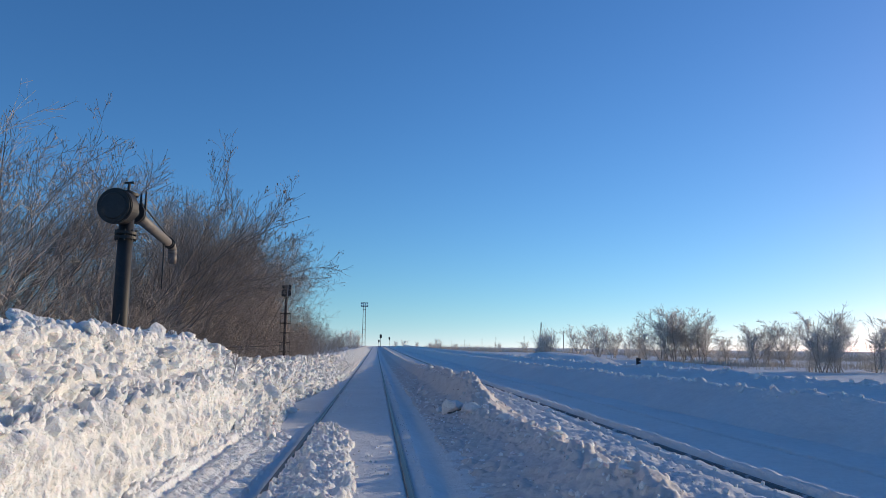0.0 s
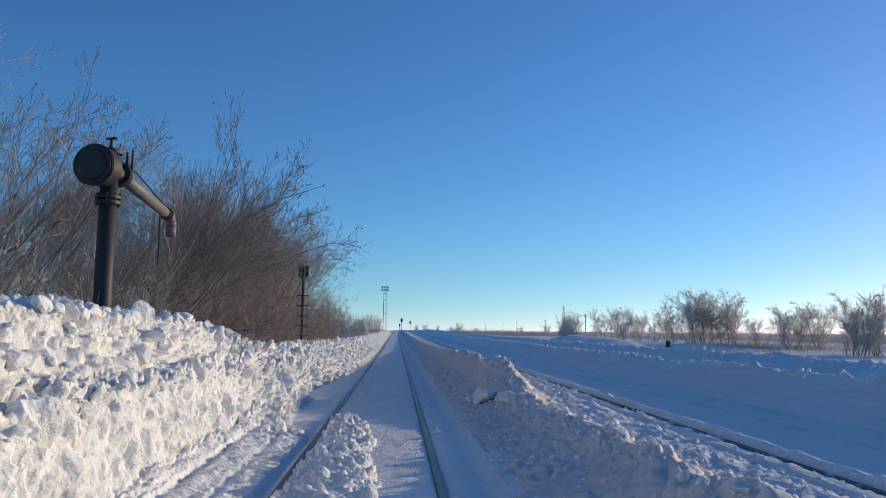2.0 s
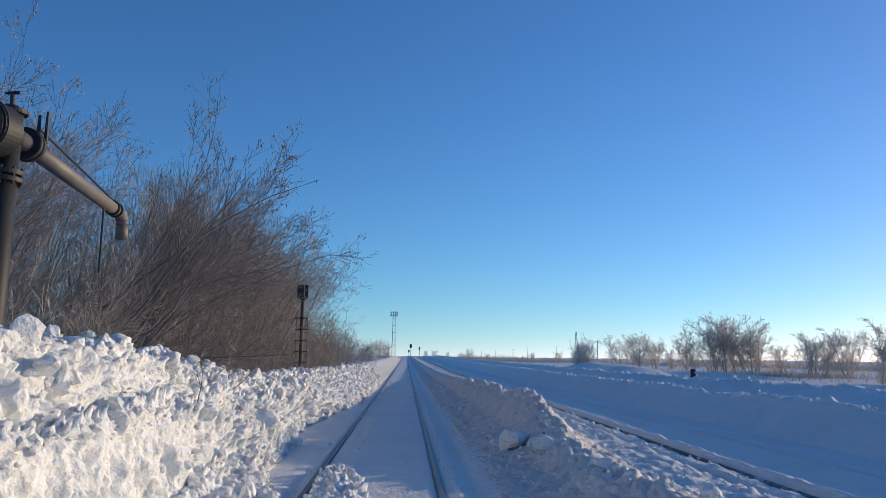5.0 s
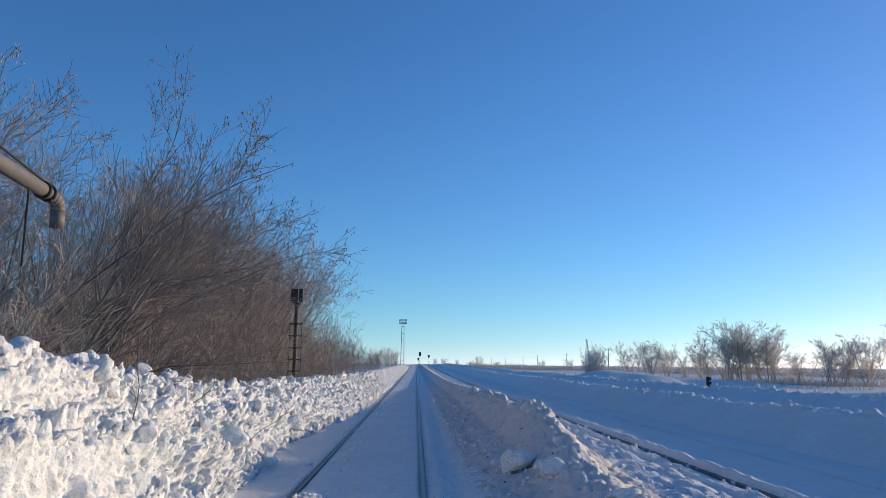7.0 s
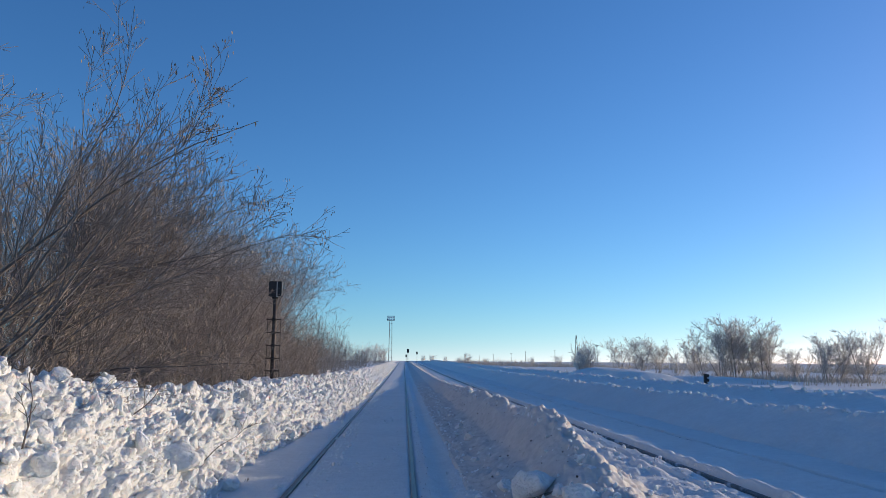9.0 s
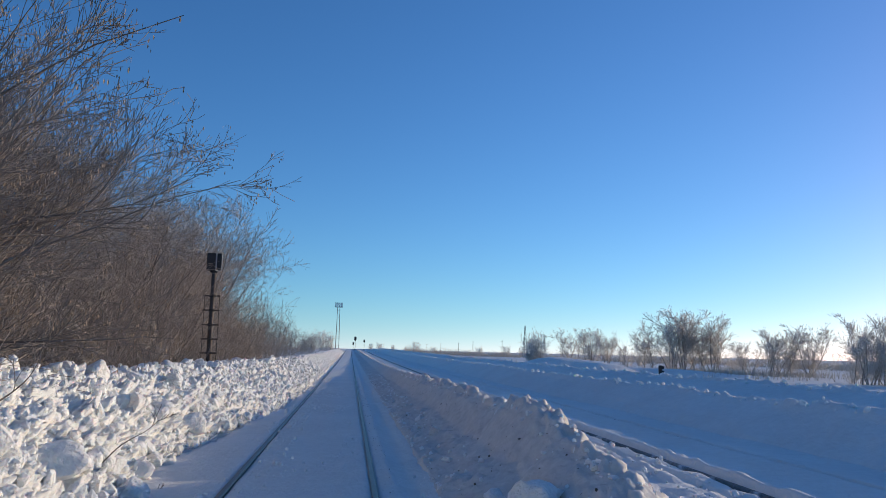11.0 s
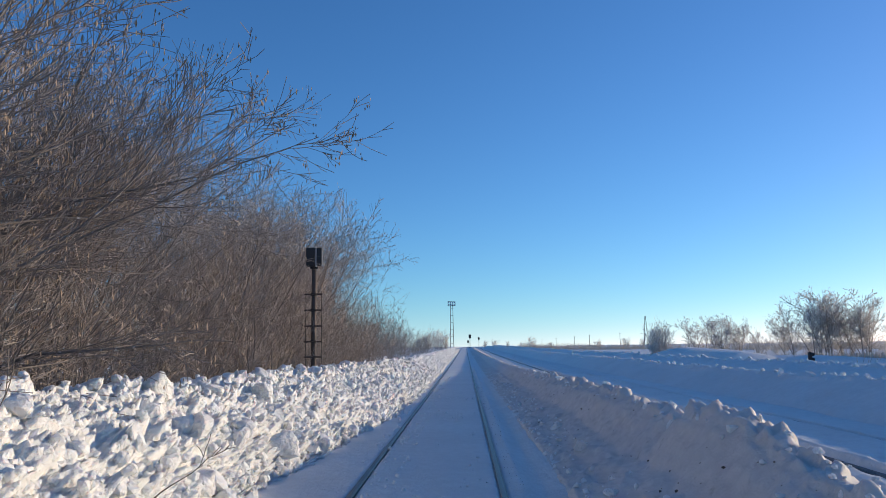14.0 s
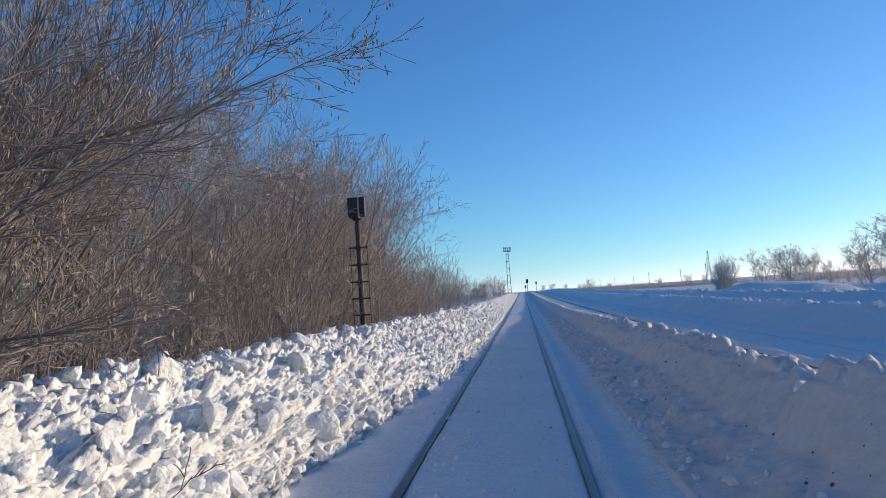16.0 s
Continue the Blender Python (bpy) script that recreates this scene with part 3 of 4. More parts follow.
crumbs("grit", (GX, GY, land(GX, GY)), 320, lambda x, y, z: (y > 9) & (y < 45) & (x > 0.88) & (x < 1.06), (0.003, 0.010), 26, "dark grit scattered beside the rail", DIRT, "grit")
crumbs("snow_clods", (GX, GY, land(GX, GY)), 900, lambda x, y, z: (y > 8) & (y < 45) & (((x > -0.7) & (x < 0.65)) | ((x > 0.95) & (x < 1.6))) & (vnoise(x * 1.5, y * 0.7, 211) > 0.6), (0.006, 0.03), 27, "small loose snow crumbs on the track bed", SNOW)
crumbs("snow_clods", (GX, GY, land(GX, GY)), 1500, lambda x, y, z: (y > 9) & (y < 60) & (x > 3.2) & (x < 5.0), (0.012, 0.06), 28, "small snow crumbs on the crusted strip", SNOW)
crumbs("snow_clods", (GX, GY, land(GX, GY)), 420, lambda x, y, z: (y > 22) & (y < 55) & (x > -1.0) & (x < -0.35), (0.012, 0.05), 29, "small snow crumbs strewn along the rail", SNOW)


# ---- bare trees and shrubs ----
class Limbs:
    """Collects tapered segments and turns them into one mesh."""

    def __init__(self):
        self.a, self.b, self.ra, self.rb = [], [], [], []

    def add(self, a, b, ra, rb):
        self.a.append(a), self.b.append(b), self.ra.append(ra), self.rb.append(rb)

    def build(self, name, sides, material, parent):
        a, b = np.array(self.a), np.array(self.b)
        ra, rb = np.array(self.ra)[:, None, None], np.array(self.rb)[:, None, None]
        d = b - a
        d /= np.linalg.norm(d, axis=1)[:, None] + 1e-9
        ref = np.where(np.abs(d[:, 2:3]) > 0.9, np.array([[1.0, 0, 0]]), np.array([[0, 0, 1.0]]))
        u = np.cross(d, ref)
        u /= np.linalg.norm(u, axis=1)[:, None]
        w = np.cross(d, u)
        ang = np.arange(sides) * 2 * np.pi / sides
        ring = np.cos(ang)[None, :, None] * u[:, None] + np.sin(ang)[None, :, None] * w[:, None]
        V = np.concatenate([a[:, None] + ring * ra, b[:, None] + ring * rb], 1)
        base = np.arange(len(a))[:, None] * 2 * sides
        k = np.arange(sides)
        q = np.stack([k, (k + 1) % sides, (k + 1) % sides + sides, k + sides], 1)
        F = (base[:, :, None] + q[None]).reshape(-1, 4)
        return mesh_object(name, V.reshape(-1, 3), F, material, parent, smooth=sides > 3)


def grow(rng, limbs, tips, pos, dirn, length, radius, level, cfg):
    segs = cfg.get("segs", (9, 6, 4, 2))[level]
    step = length / segs
    r = radius
    for k in range(segs):
        f = (k + 1) / segs
        dirn = dirn + rng.normal(0, cfg["wob"][level], 3)
        dirn[2] += cfg["up"][level]
        dirn /= np.linalg.norm(dirn)
        nxt = pos + dirn * step
        r2 = max(radius * (1 - 0.85 * f), cfg["thin"])
        limbs[min(level, 1)].add(pos, nxt, r, r2)
        if level < cfg["levels"] and f > cfg["bare"][level]:
            for _ in range(rng.poisson(cfg["kids"][level])):
                side = rng.normal(0, 1, 3)
                side -= dirn * side.dot(dirn)
                side /= np.linalg.norm(side) + 1e-9
                ang = radians(rng.uniform(*cfg["angle"]))
                kid = dirn * math.cos(ang) + side * math.sin(ang)
                ln = length * rng.uniform(*(cfg["frac"] if level == 0 else (0.34, 0.62))) * (1.15 - 0.6 * f) * (1.0, 1.15, 0.9)[level]
                grow(rng, limbs, tips, pos + dirn * step * rng.random(), kid, ln, max(r2 * 0.62, cfg["thin"]), level + 1, cfg)
        pos, r = nxt, r2
    tips.append(pos)


def make_tree(seed, stems, height, lean, radius, kids, levels=3, spread=0.3, thin=0.0044, bark=BARK, twig=TWIG, seeds=0, bare=(0.12, 0.15, 0.1), angle=(24, 54), up=(0.02, 0.045, 0.05, 0.04), bias=(0.0, 0.0), kind="tree", frac=(0.34, 0.62)):
    rng = np.random.default_rng(seed)
    cfg = dict(wob=(0.075, 0.12, 0.13, 0.12), up=up, segs=(8, 5, 3, 1) if kind == "tree" else (6, 3, 2, 1), kids=kids, levels=levels, bare=bare, angle=angle, frac=frac, thin=thin)
    crown, stem_list, tips = Limbs(), [], []
    for _ in range(stems):
        az, tilt = rng.uniform(0, 2 * np.pi), min(abs(rng.normal(0, lean)), 0.40)
        d = np.array([math.cos(az) * math.sin(tilt) + bias[0], math.sin(az) * math.sin(tilt) + bias[1], math.cos(tilt)])
        d[2] = max(d[2], 0.75)
        d /= np.linalg.norm(d)
        stem_list.append(Limbs())
        p = np.array([rng.normal(0, spread), rng.normal(0, spread), -0.5])
        grow(rng, (stem_list[-1], crown), tips, p, d, height * rng.uniform(0.75, 1.05) + 0.4, radius * rng.uniform(0.6, 1.1), 0, cfg)
    root = new(kind)
    tops = np.array([b[2] for b in crown.b])
    unit = 1 / float(np.percentile(tops, 99.7))
    for limb in (*stem_list, crown):
        limb.a, limb.b = [q * unit for q in limb.a], [q * unit for q in limb.b]
        limb.ra, limb.rb = [q * unit for q in limb.ra], [q * unit for q in limb.rb]
    tips = [q * unit for q in tips]
    for limb in stem_list:
        limb.build("trunk" if kind == "tree" else "stem", 6 if kind == "tree" else 4, bark, root)
    crown.build("crown", 3, twig, root)
    if seeds:
        pick = [tips[k] for k in rng.choice(len(tips), min(seeds, len(tips)), replace=False)]
        V, F = [], []
        for p in pick:
            for _ in range(rng.integers(1, 4)):
                q = p + rng.normal(0, 0.04, 3) * unit
                ln, wd, az = rng.uniform(0.04, 0.08) * unit, rng.uniform(0.006, 0.013) * unit, rng.uniform(0, 6.28)
                s = np.array([math.cos(az), math.sin(az), 0]) * wd
                t = np.array([-math.sin(az), math.cos(az), 0]) * wd * 0.5
                n = len(V)
                V += [q, q + s + t - [0, 0, ln * 0.5], q - [0, 0, ln], q - s + t - [0, 0, ln * 0.5]]
                F.append((n, n + 1, n + 2, n + 3))
        mesh_object("leaves", V, F, SEED, root, "tan dry seed clusters")
    return root


TREE_LABEL = "bare grey-brown deciduous tree with dense twigs behind the bank"
SHRUB_LABEL = "dense bare brown shrub of thin stems behind the bank"
FROST_LABEL = "bare tree whitened with hoarfrost and painted haze on the open snow"


def spread_copies(prototypes, spots, label, category, group, rng, turn=180, wide=1.0):
    """Copies the prototypes, which are one unit tall, to (x, y, height)."""
    used = set()
    for n, (x, y, h) in enumerate(spots):
        k = n % len(prototypes) if n < len(prototypes) else int(rng.integers(len(prototypes)))
        src = prototypes[k]
        m = pose(x, y, float(land(np.array(x), np.array(y))) - 0.05, 0, 0, rng.uniform(-turn, turn))
        s = h * rng.uniform(0.94, 1.06)
        if k in used:
            ob = copy_thing(src, pose(0, 0, 0))
        else:
            ob = src
            used.add(k)
        ob.matrix_basis = m @ Matrix.Diagonal((s * wide * rng.uniform(0.92, 1.1), s * wide * rng.uniform(0.92, 1.1), s, 1))
        tagged(ob, label, category, group)


trng = np.random.default_rng(7)
# thicket: many-stemmed trees whose twigs sweep up and out towards the line
tall = [make_tree(100 + k, 6 + k % 3, 6.4, 0.36, 0.05, (1.3, 1.45, 1.0), seeds=260 if k % 2 else 60, bias=(0.05, -0.03), angle=(22, 54), spread=0.35, up=(0.0, 0.015, 0.02, 0.015), frac=(0.34, 0.60)) for k in range(6)]
spots = []
for x0, ystart, yend, step, h in ((-7.0, 16.2, 20, 2.6, 5.2), (-9.0, 12.0, 17, 3.0, 5.2), (-6.9, 28.5, 37, 2.0, 6.0), (-6.1, 37.0, 56, 1.8, 6.2), (-8.4, 17, 36, 3.6, 6.2), (-8.4, 36, 62, 3.0, 7.2), (-11.5, 26, 62, 9.0, 7.4)):
    y = ystart
    while y < yend:
        fade = 1 - 0.40 * float(smooth01(56, 70, np.array(y))) + 0.10 * float(smooth01(36, 44, np.array(y)))
        spots.append((x0 + trng.normal(0, 0.35) - 1.0 * float(smooth01(45, 54, np.array(y))), y + trng.normal(0, 0.5), h * fade * trng.uniform(0.9, 1.06)))
        y += step
spread_copies(tall, spots, TREE_LABEL, "tree", "thicket trees", trng, 40)
# the maple whose long limbs reach over the bank
def make_maple(seed, height, boughs, low, high):
    """A trunk with long boughs that sweep out over the bank towards +x, +y, hung with seeds."""
    rng = np.random.default_rng(seed)
    cfg = dict(wob=(0.08, 0.09, 0.10, 0.09), up=(0.008, 0.015, 0.03, 0.03), segs=(10, 7, 4, 2), kids=(1.25, 0.8, 0.6), levels=3, bare=(0.25, 0.12, 0.1), angle=(18, 44), frac=(0.26, 0.5), thin=0.0034)
    root, crown, tips = new("tree"), Limbs(), []
    trunk = Limbs()
    grow(rng, (trunk, crown), tips, np.array([0, 0, -0.5]), np.array([0.06, 0.03, 1.0]), height, 0.045, 0, cfg)
    trunk.build("trunk", 8, BARK, root)
    for k in range(boughs):
        f = (k + 0.5) / boughs
        az = radians(rng.uniform(-60, 60))
        el = radians(rng.uniform(low, high))
        bough = Limbs()
        grow(rng, (bough, crown), tips, np.array([0.06 * f, 0.03 * f, 0.3 + 1.6 * f]), np.array([math.cos(az) * math.cos(el), math.sin(az) * math.cos(el), math.sin(el)]), rng.uniform(3.8, 4.7), 0.024, 0, cfg)
        bough.build("bough", 6, BARK, root)
    crown.build("crown", 3, DARK_TWIG, root)
    V, F = [], []
    for p in [tips[k] for k in rng.choice(len(tips), min(900, len(tips)), replace=False)]:
        for _ in range(rng.integers(1, 4)):
            q = p + rng.normal(0, 0.04, 3)
            ln, wd, az = rng.uniform(0.04, 0.075), rng.uniform(0.006, 0.012), rng.uniform(0, 6.28)
            sd, bk = np.array([math.cos(az), math.sin(az), 0]) * wd, np.array([-math.sin(az), math.cos(az), 0]) * wd * 0.5
            n = len(V)
            V += [q, q + sd + bk - [0, 0, ln * 0.5], q - [0, 0, ln], q - sd + bk - [0, 0, ln * 0.5]]
            F.append((n, n + 1, n + 2, n + 3))
    mesh_object("leaves", V, F, SEED, root, "tan dry seed clusters")
    return root


for k, (x, y, h, n, low, high) in enumerate(((-5.0, 21.6, 5.0, 9, 18, 60), (-5.3, 24.2, 5.2, 11, 26, 62), (-6.2, 26.4, 5.4, 12, 42, 70), (-7.4, 19.6, 6.0, 11, 30, 70))):
    ob = make_maple(170 + k, h, n, low, high)
    ob.matrix_basis = pose(x, y, float(land(np.array(x), np.array(y))))
    tagged(ob, "bare maple with long boughs hung with tan seeds over the bank", "tree", "maples over the bank")
# shrubs that fill the thicket's foot
shrub = [make_tree(200 + k, 10, 2.9, 0.45, 0.02, (1.3, 1.5, 0.9), levels=2, angle=(20, 58), up=(0.0, 0.02, 0.03, 0.02), spread=0.5, thin=0.0042, twig=SHRUB_TWIG, bare=(0.08, 0.1, 0.1), bias=(0.15, 0), kind="shrub", seeds=60) for k in range(5)]
spots = []
y = 12.5
while y < 62:
    for x0, h in ((-4.9, 2.7), (-6.6, 3.4), (-9.0, 4.2)):
        if x0 < -8 and (y < 28 or round(y * 2) % 2):
            continue
        spots.append((x0 + trng.normal(0, 0.3), y + trng.normal(0, 0.5), h * trng.uniform(0.8, 1.2)))
    y += 2.5
for k in range(24):
    y = 60 + k * 3.2
    spots.append((-5.6 + trng.normal(0, 0.5) - 2.2 * (k % 2), y, 4.3 - 2.0 * (y - 60) / 80))
spread_copies(shrub, spots, SHRUB_LABEL, "shrub", "thicket shrubs", trng, 60)

# frosted trees on the plain
frost = [make_tree(300 + k, 5 + k % 3, 6.0, 0.36, 0.07, (1.6, 1.7, 1.1), thin=0.0115, bark=FROST_HAZE_BARK, twig=FROST_HAZE_TWIG, bare=(0.22, 0.10, 0.1), angle=(18, 50), up=(0.015, 0.02, 0.02, 0.01), spread=0.4, frac=(0.34, 0.58)) for k in range(5)]
spots = [(35.6, 130, 5.6), (38.0, 128, 5.8), (40.6, 127, 5.4), (33.1, 93, 5.7), (34.8, 91, 6.3), (36.5, 91, 6.9), (38.2, 91.5, 6.6), (39.6, 91, 5.6), (40.4, 86, 3.7), (42.5, 84, 4.6), (44.5, 85, 5.1), (46.4, 84, 5.3), (38.7, 66, 4.4), (40.2, 66, 5.6), (41.2, 67, 5.0), (44.6, 66, 5.0), (47.4, 67, 5.2), (51, 68, 5.4)]
spread_copies(frost, spots, FROST_LABEL, "tree", "frosted trees on the plain", trng, wide=1.2)
frost_shrub = [make_tree(400 + k, 14, 2.6, 0.36, 0.03, (1.5, 1.6, 0.8), levels=2, spread=0.3, thin=0.008, angle=(16, 42), bark=FROST_HAZE_BARK, twig=FROST_HAZE_TWIG, kind="shrub") for k in range(3)]
spots = [(17, 205, 3.0), (22, 208, 2.2), (33, 200, 2.6), (43, 215, 3.2), (46, 210, 2.6), (-4.2, 170, 4.4), (-5.6, 176, 4.4), (-7.4, 172, 4.0), (9, 330, 3.2), (13, 340, 3.0), (20, 360, 3.0), (27, 370, 2.5), (-9, 170, 3), (28.4, 126, 5.0), (29.4, 126.5, 4.8), (27.6, 125, 3.8), (42.5, 125, 3.6), (44, 123, 2.2), (36, 94, 2.4), (41, 90, 2.0), (39.5, 68, 2.2), (46, 69, 2.2)]
spread_copies(frost_shrub, spots, "low bare shrub whitened with hoarfrost and painted haze on the plain", "shrub", "frosted shrubs on the plain", trng)


# ---- dry twigs stuck in the bank ----
def build_bank_twig(x, y, h, tilt, seed):
    rng = np.random.default_rng(seed)
    limbs = Limbs()
    cfg = dict(wob=(0.10, 0.12, 0.1, 0.1), up=(0.02, 0.05, 0.03, 0), kids=(0.5, 0.5, 0), levels=2, bare=(0.25, 0.3, 0.1), angle=(20, 42), frac=(0.35, 0.6), thin=0.003)
    grow(rng, (limbs, limbs), [], np.zeros(3), np.array([math.sin(tilt), -0.1, math.cos(tilt)]), h, 0.009, 0, cfg)
    ob = limbs.build("dry_twig", 5, BARK, None)
    ob.matrix_basis = pose(x, y, surface_at(LB, x, y) - 0.06)
    tagged(ob, "thin dry branched twig sticking out of the snow bank", "twig", "twigs in the bank")


for k, (x, y, h, tilt) in enumerate(((-1.95, 21.9, 0.75, 0.55), (-2.2, 17.8, 0.6, 0.3), (-1.6, 22.6, 0.35, 0.4), (-2.5, 20.9, 0.7, 0.9), (-2.75, 15.8, 0.4, -0.3))):
    build_bank_twig(x, y, h, tilt, 500 + k)


def build_broken_branch():
    limbs = Limbs()
    rng = np.random.default_rng(31)
    cfg = dict(wob=(0.12, 0.12, 0.1, 0.1), up=(0.0, 0.02, 0.0, 0), kids=(0.35, 0, 0), levels=1, bare=(0.3, 0.3, 0.1), angle=(20, 40), frac=(0.2, 0.4), thin=0.005)
    grow(rng, (limbs, limbs), [], np.zeros(3), np.array([0.97, 0.2, 0.08]), 0.62, 0.022, 0, cfg)
    ob = limbs.build("broken_branch", 6, BARK, None)
    ob.matrix_basis = pose(1.98, 20.22, surface_at(RB, 2.1, 20.22) + 0.015)
    tagged(ob, "dark broken branch lying under a fallen snow block", "branch")


build_broken_branch()


# ---- water crane ----
def build_crane():
    crane = tagged(new("water_crane"), "old dark iron railway water crane with a grey swivel spout", "water crane")
    bm = rod(bmesh.new(), (0, 0, 0), (0, 0, 3.82), 0.118, 0.108, 28)
    part("column", bm, IRON, crane, "dark weathered iron column", True)
    for z, r in ((3.17, 0.16), (3.24, 0.16), (3.84, 0.15)):
        part("flange", rod(bmesh.new(), (0, 0, z - 0.022), (0, 0, z + 0.022), r, None, 28, 0.006), IRON, crane)
    for k in range(8):
        a = k * math.pi / 4 + 0.2
        part("bolt", rod(bmesh.new(), (0.142 * math.cos(a), 0.142 * math.sin(a), 3.12), (0.142 * math.cos(a), 0.142 * math.sin(a), 3.29), 0.014, None, 6), IRON, crane)
    # counterweight drum on the side away from the spout
    drum = part("drum", rod(bmesh.new(), (-0.075, -0.38, 3.60), (-0.03, -0.10, 3.61), 0.262, 0.255, 40, 0.02), IRON, crane, "black round counterweight drum")
    part("rim", rod(bmesh.new(), (-0.07, -0.36, 3.60), (-0.065, -0.32, 3.60), 0.272, 0.272, 40, 0.008), IRON, drum)
    part("cover", rod(bmesh.new(), (-0.08, -0.40, 3.60), (-0.076, -0.37, 3.60), 0.19, 0.21, 40, 0.01), IRON, drum)
    # head, valve spindle and handle
    part("head", rod(bmesh.new(), (0, 0, 3.50), (0, 0, 3.90), 0.125, 0.085, 24, 0.02), IRON, crane, smooth=True)
    spindle = part("spindle", rod(bmesh.new(), (0.0, 0.0, 3.88), (0.0, 0.0, 4.03), 0.022, None, 10), IRON, crane)
    part("handle", rod(bmesh.new(), (-0.07, 0, 4.025), (0.07, 0, 4.035), 0.014, 0.02, 8), IRON, spindle)
    for x, y, z in ((0.06, 0.42, 4.0), (0.13, 0.44, 4.04)):
        part("lug", rod(bmesh.new(), (x, y, 3.66), (x, y, z - 0.05), 0.024, 0.014, 8), IRON, crane)
    # spout parallel to the track
    root, tip = Vector((0.02, 0.08, 3.62)), Vector((-0.27, 3.45, 3.53))
    spout = part("spout", rod(bmesh.new(), root, tip, 0.092, 0.082, 26), GREY_PAINT, crane, "faded grey spout pipe", True)
    way = (tip - root).normalized()
    for d, r, w in ((0.22, 0.165, 0.03), (0.30, 0.165, 0.03), (3.10, 0.108, 0.02), (3.25, 0.108, 0.02)):
        part("collar", rod(bmesh.new(), root + way * (d - w), root + way * (d + w), r, None, 26, 0.006), IRON, spout)
    elbow = bmesh.new()
    pts = [tip, tip + Vector((0, 0.10, -0.02)), tip + Vector((0, 0.16, -0.08)), tip + Vector((0, 0.18, -0.16)), tip + Vector((0, 0.18, -0.36))]
    for a, b in zip(pts, pts[1:]):
        rod(elbow, a, b, 0.084, 0.084, 20)
        bmesh.ops.create_uvsphere(elbow, u_segments=16, v_segments=8, radius=0.083, matrix=Matrix.Translation(a))
    part("nozzle", elbow, GREY_PAINT, spout, "grey downturned nozzle", True)
    tie = bmesh.new()
    rod(tie, (0.05, 0.42, 3.82), tip + Vector((0, -0.12, 0.115)), 0.014, None, 8)
    part("tie_rod", tie, IRON, crane)
    part("chain", rod(bmesh.new(), root + way * 2.75, root + way * 2.75 + Vector((0, 0, -0.95)), 0.014, 0.012, 6), IRON, crane)
    crane.matrix_basis = pose(-3.47, 15.42, 0)


build_crane()


# ---- track signal among the bushes ----
def build_signal():
    sig = tagged(new("railway_signal"), "black railway signal head on a rusty pole with step bars", "signal")
    part("pole", rod(bmesh.new(), (0, 0, 0), (0, 0, 3.66), 0.068, 0.06, 16), RUST_POLE, sig, "rusty mottled steel pole", True)
    for z in (2.87, 2.47, 2.07, 1.68, 1.30):
        bar = part("step_bar", box(bmesh.new(), (0, -0.07, z), (0.46, 0.035, 0.04), 0.006), RUST_POLE, sig)
        part("clamp", rod(bmesh.new(), (0, 0, z - 0.035), (0, 0, z + 0.035), 0.085, None, 14), IRON, bar)
    for x in (-0.19, 0.21):
        part("cable", rod(bmesh.new(), (x, -0.06, 0.9), (x, -0.06, 2.95), 0.008, None, 6), IRON, sig)
    head = part("head", box(bmesh.new(), (-0.07, 0, 3.82), (0.25, 0.22, 0.48), 0.015), SIGNAL_BLACK, sig, "black signal lamp housing")
    part("side_head", box(bmesh.new(), (0.135, 0.02, 3.83), (0.13, 0.20, 0.46), 0.012), SIGNAL_BLACK, sig)
    # Pale strip put in for the hood edge that catches the sun.
    part("lit_edge_strip", box(bmesh.new(), (0.062, -0.075, 3.80), (0.026, 0.10, 0.46), 0.004), SIGNAL_GREY, sig, "light grey strip standing in for a sunlit hood edge")
    part("bracket", box(bmesh.new(), (0.0, 0, 3.55), (0.20, 0.10, 0.06), 0.01), IRON, sig)
    for z in (3.95, 3.72):
        hood = bmesh.new()
        rod(hood, (-0.07, 0.11, z), (-0.07, 0.28, z), 0.085, 0.085, 18)
        part("hood", hood, SIGNAL_BLACK, head)
    sig.matrix_basis = pose(-3.39, 35.27, float(rise(35.27)))


build_signal()


# ---- dwarf signal on the open side ----
def build_dwarf():
    sig = tagged(new("dwarf_signal"), "small black two-lamp dwarf signal standing in the snow", "signal")
    part("post", rod(bmesh.new(), (0, 0, -0.8), (0, 0, 0.35), 0.06, None, 12), IRON, sig)
    body = part("housing", box(bmesh.new(), (0, 0, 0.62), (0.24, 0.24, 0.78), 0.04), SIGNAL_BLACK, sig)
    for z in (0.86, 0.52):
        part("hood", rod(bmesh.new(), (0.06, -0.08, z), (0.26, -0.16, z - 0.03), 0.13, 0.12, 16), SIGNAL_BLACK, body)
    part("foot", box(bmesh.new(), (0.05, 0, 0.22), (0.3, 0.24, 0.14), 0.03), IRON, sig)
    sig.matrix_basis = pose(22.0, 64.1, float(land(np.array(22.0), np.array(64.1))) - 0.05) @ Matrix.Diagonal((0.85, 0.85, 0.9, 1))


build_dwarf()


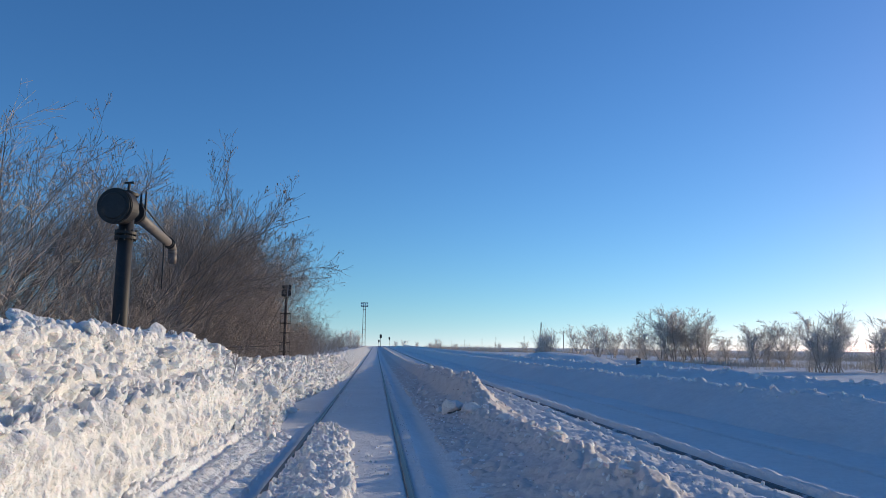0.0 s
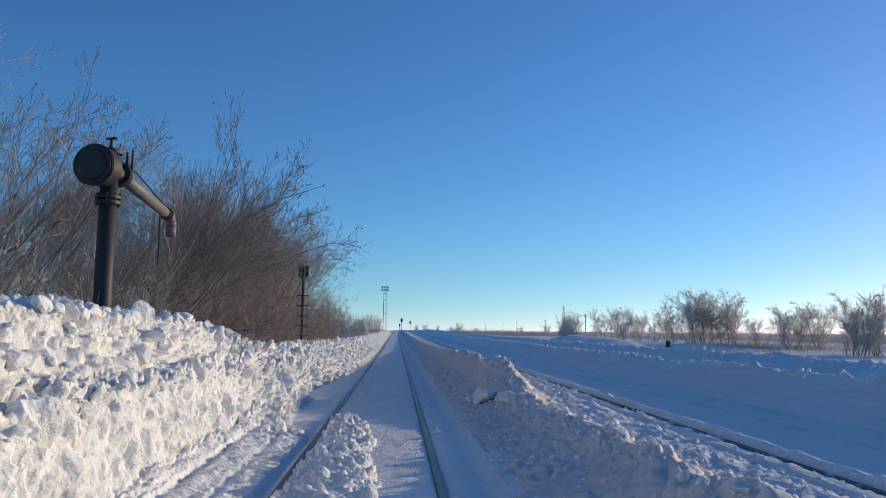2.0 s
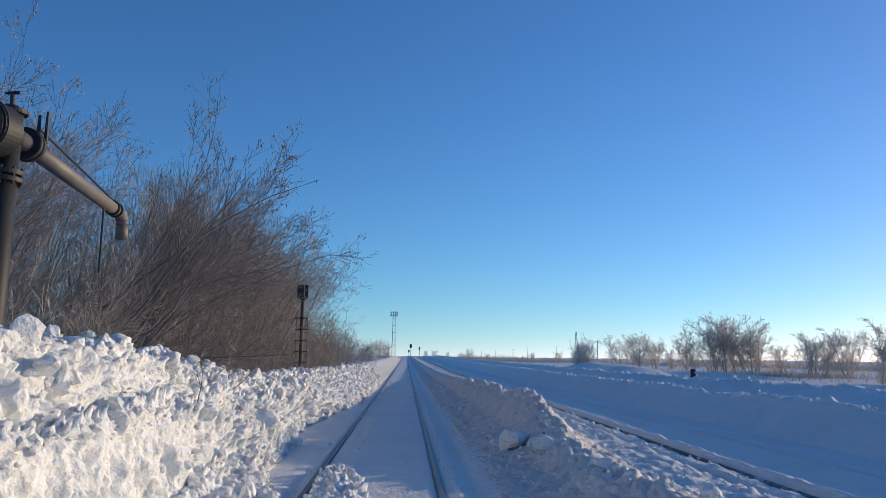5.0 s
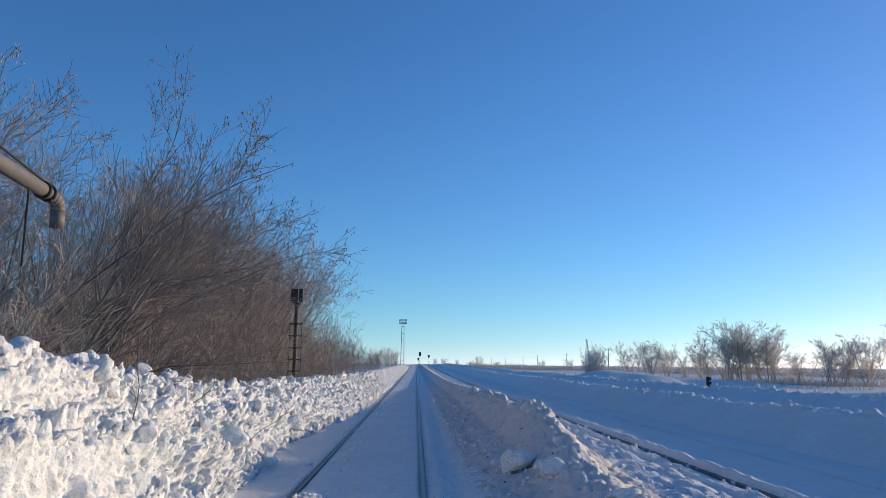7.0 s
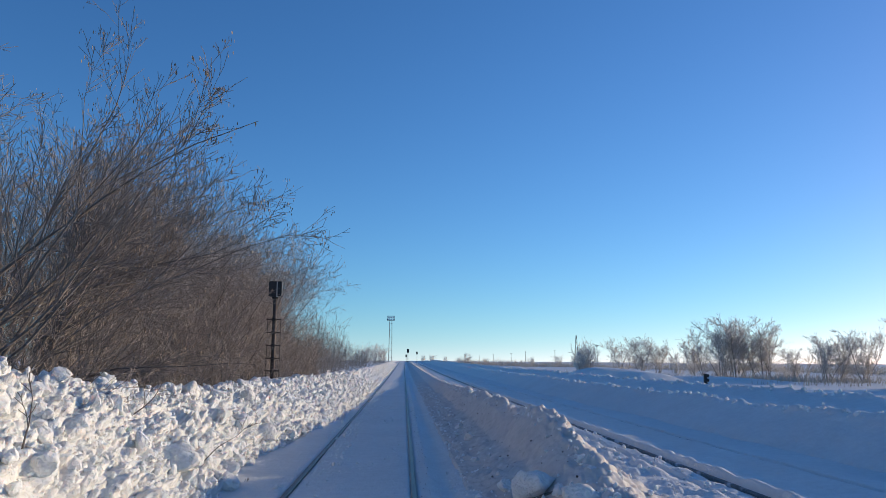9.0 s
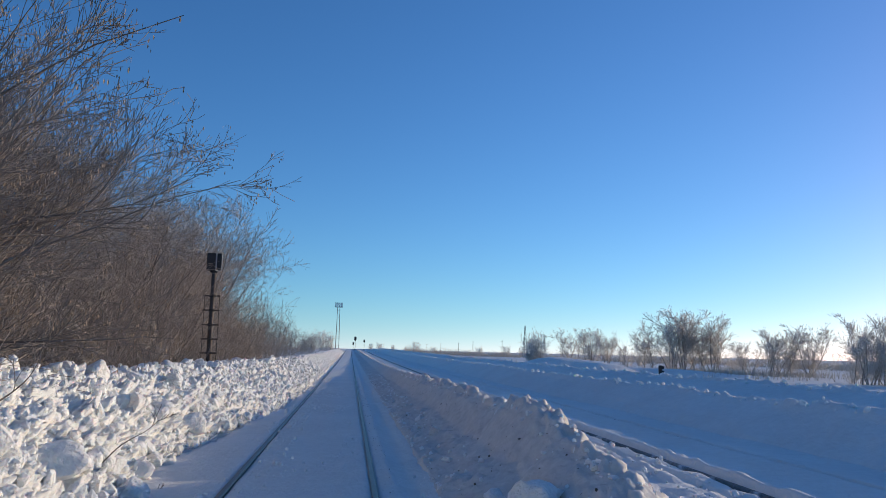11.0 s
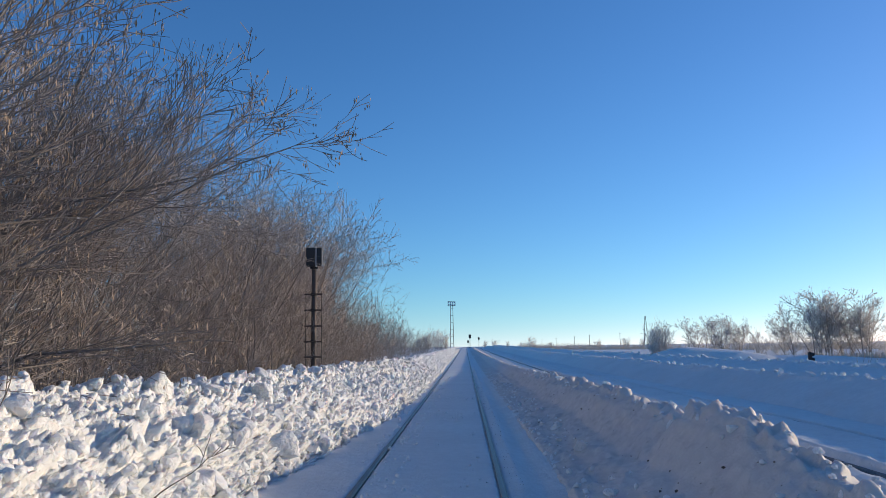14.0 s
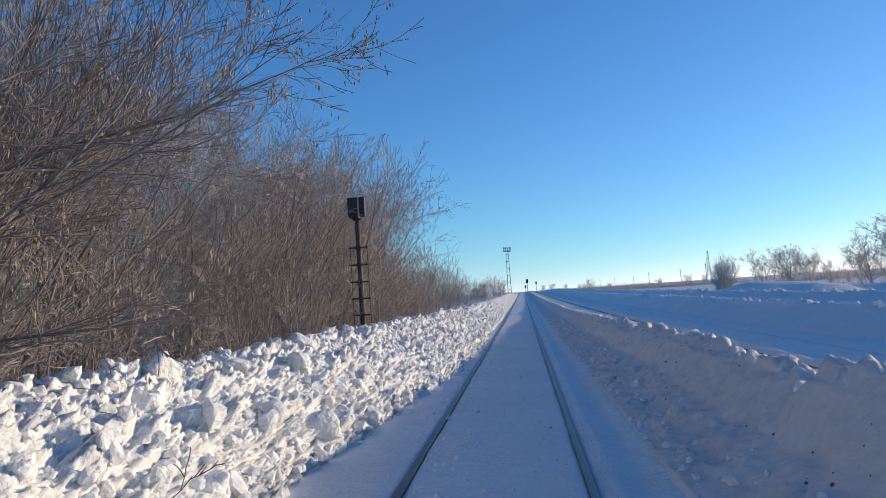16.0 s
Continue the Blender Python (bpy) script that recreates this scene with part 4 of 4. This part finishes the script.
# ---- things far along the line ----
def build_mast():
    mast = tagged(new("floodlight_mast"), "tall twin-pole floodlight mast with a lamp rack", "floodlight mast")
    for x in (-0.45, 0.45):
        part("pole", rod(bmesh.new(), (x * 1.3, 0, -1), (x * 0.8, 0, 13.2), 0.11, 0.08, 10), WOOD_POLE, mast)
    for k in range(6):
        part("brace", rod(bmesh.new(), (-0.55, 0, 1.5 + k * 2), (0.55, 0, 1.5 + k * 2), 0.05, None, 6), WOOD_POLE, mast)
    rack = part("rack", box(bmesh.new(), (0, 0, 12.35), (2.6, 0.7, 0.12), 0.02), IRON, mast)
    part("rack_bar", box(bmesh.new(), (0, 0, 13.6), (2.6, 0.12, 0.1), 0.02), IRON, rack)
    for x in (-1.25, 1.25):
        part("rack_post", box(bmesh.new(), (x, 0, 13.0), (0.1, 0.1, 1.3), 0.01), IRON, rack)
    for x in (-0.95, -0.32, 0.32, 0.95):
        for z in (12.75, 13.35):
            lamp = part("lamp", rod(bmesh.new(), (x, 0.2, z), (x, -0.25, z - 0.1), 0.14, 0.25, 12), SIGNAL_GREY, mast)
            part("lens", rod(bmesh.new(), (x, -0.25, z - 0.1), (x, -0.27, z - 0.105), 0.23, None, 12), LAMP_GLASS, lamp)
    mast.matrix_basis = pose(-3.6, 250, float(rise(250))) @ Matrix.Diagonal((0.92, 1, 1.09, 1))


build_mast()


def build_far_signal(x, y, h):
    sig = tagged(new("far_signal"), "black colour-light signal on a post far down the line", "signal", "signals far down the line")
    part("post", rod(bmesh.new(), (0, 0, -0.5), (0, 0, h - 0.9), 0.11, 0.09, 10), WOOD_POLE, sig)
    head = part("head", box(bmesh.new(), (0, 0, h - 0.6), (0.85, 0.4, 1.5), 0.12), SIGNAL_BLACK, sig)
    for z in (h - 0.25, h - 0.95):
        part("hood", rod(bmesh.new(), (0, -0.15, z), (0, -0.6, z), 0.22, None, 12), SIGNAL_BLACK, head)
    part("foot", box(bmesh.new(), (0, 0, 0.1), (0.6, 0.6, 0.5), 0.05), WOOD_POLE, sig)
    sig.matrix_basis = pose(x, y, float(rise(y)))


build_far_signal(2.3, 300, 4.9)
build_far_signal(7.9, 420, 5.3)
build_far_signal(2.1, 430, 3.8)


def build_pylon():
    py = tagged(new("lattice_pylon"), "grey steel lattice power pylon beside frosted bushes", "pylon")
    h, w = 7.6, 0.6
    corners = [(-w, -w), (w, -w), (w, w), (-w, w)]
    for cx, cy in corners:
        part("leg", rod(bmesh.new(), (cx, cy, -1), (cx * 0.12, cy * 0.12, h), 0.04, 0.03, 6), WOOD_POLE, py)
    for k in range(6):
        z0, z1 = k * h / 6, (k + 1) * h / 6
        s0, s1 = 1 - 0.88 * z0 / h, 1 - 0.88 * z1 / h
        brace = bmesh.new()
        for (ax, ay), (bx, by) in zip(corners, corners[1:] + corners[:1]):
            rod(brace, (ax * s0, ay * s0, z0), (bx * s1, by * s1, z1), 0.016, None, 5)
        part("bracing", brace, WOOD_POLE, py)
    py.matrix_basis = pose(41.5, 187, float(land(np.array(41.5), np.array(187.0))) - 0.2)


build_pylon()


def build_line_pole(x, y, h):
    pole = tagged(new("line_pole"), "grey wooden overhead line pole on the snowy plain", "pole", "poles on the plain")
    part("shaft", rod(bmesh.new(), (0, 0, -1), (0, 0, h), 0.16, 0.11, 8), WOOD_POLE, pole)
    part("crossarm", box(bmesh.new(), (0, 0, h - 0.5), (1.3, 0.12, 0.14), 0.02), WOOD_POLE, pole)
    pole.matrix_basis = pose(x, y, float(land(np.array(float(x)), np.array(float(y)))))


for k, (px, py) in enumerate(((80, 350), (91, 455), (84, 520), (88, 616), (86, 720), (84, 830), (58, 190), (50, 120), (76, 300))):
    build_line_pole(px, py, 7.5 if py > 200 else 3.4)


# ---- frosted reeds along the plain ----
def build_reeds(seed, n, start, end, widths, heights, label):
    rng = np.random.default_rng(seed)
    a = rng.random(n)
    x = start[0] + (end[0] - start[0]) * a + rng.normal(0, widths[0], n)
    y = start[1] + (end[1] - start[1]) * a + 8 * np.sin(a * 21) + rng.normal(0, widths[1], n)
    keep = vnoise(x * 0.22, y * 0.22, seed + 3) > 0.35
    x, y = x[keep], y[keep]
    n = len(x)
    h = rng.uniform(*heights, n) * (0.5 + vnoise(x * 0.12, y * 0.12, 201))
    z = land(x, y) - 0.05
    az = rng.uniform(0, 2 * np.pi, n)
    w = rng.uniform(0.02, 0.05, n)
    lean = rng.normal(0, 0.2, (n, 2)) * h[:, None]
    base = np.stack([x, y, z], 1)
    side = np.stack([np.cos(az) * w, np.sin(az) * w, 0 * w], 1)
    back = np.stack([-np.sin(az) * w, np.cos(az) * w, 0 * w], 1)
    tip = base + np.concatenate([lean, h[:, None]], 1)
    V = np.stack([base - side, base + side, base + back, tip], 1).reshape(-1, 3)
    k = np.arange(n)[:, None] * 4
    F = np.concatenate([k + [0, 1, 3], k + [1, 2, 3], k + [2, 0, 3]])
    tagged(mesh_object("reeds", V, F, REED), label, "reeds", kind="stuff")


build_reeds(77, 11000, (14, 215), (89, 120), (3.0, 7.0), (0.5, 1.5), "pale frosted reeds and dry grass across the plain")
build_reeds(78, 9000, (24, 98), (80, 66), (3.0, 5.0), (0.2, 0.8), "short frosted dry grass at the foot of the far trees")
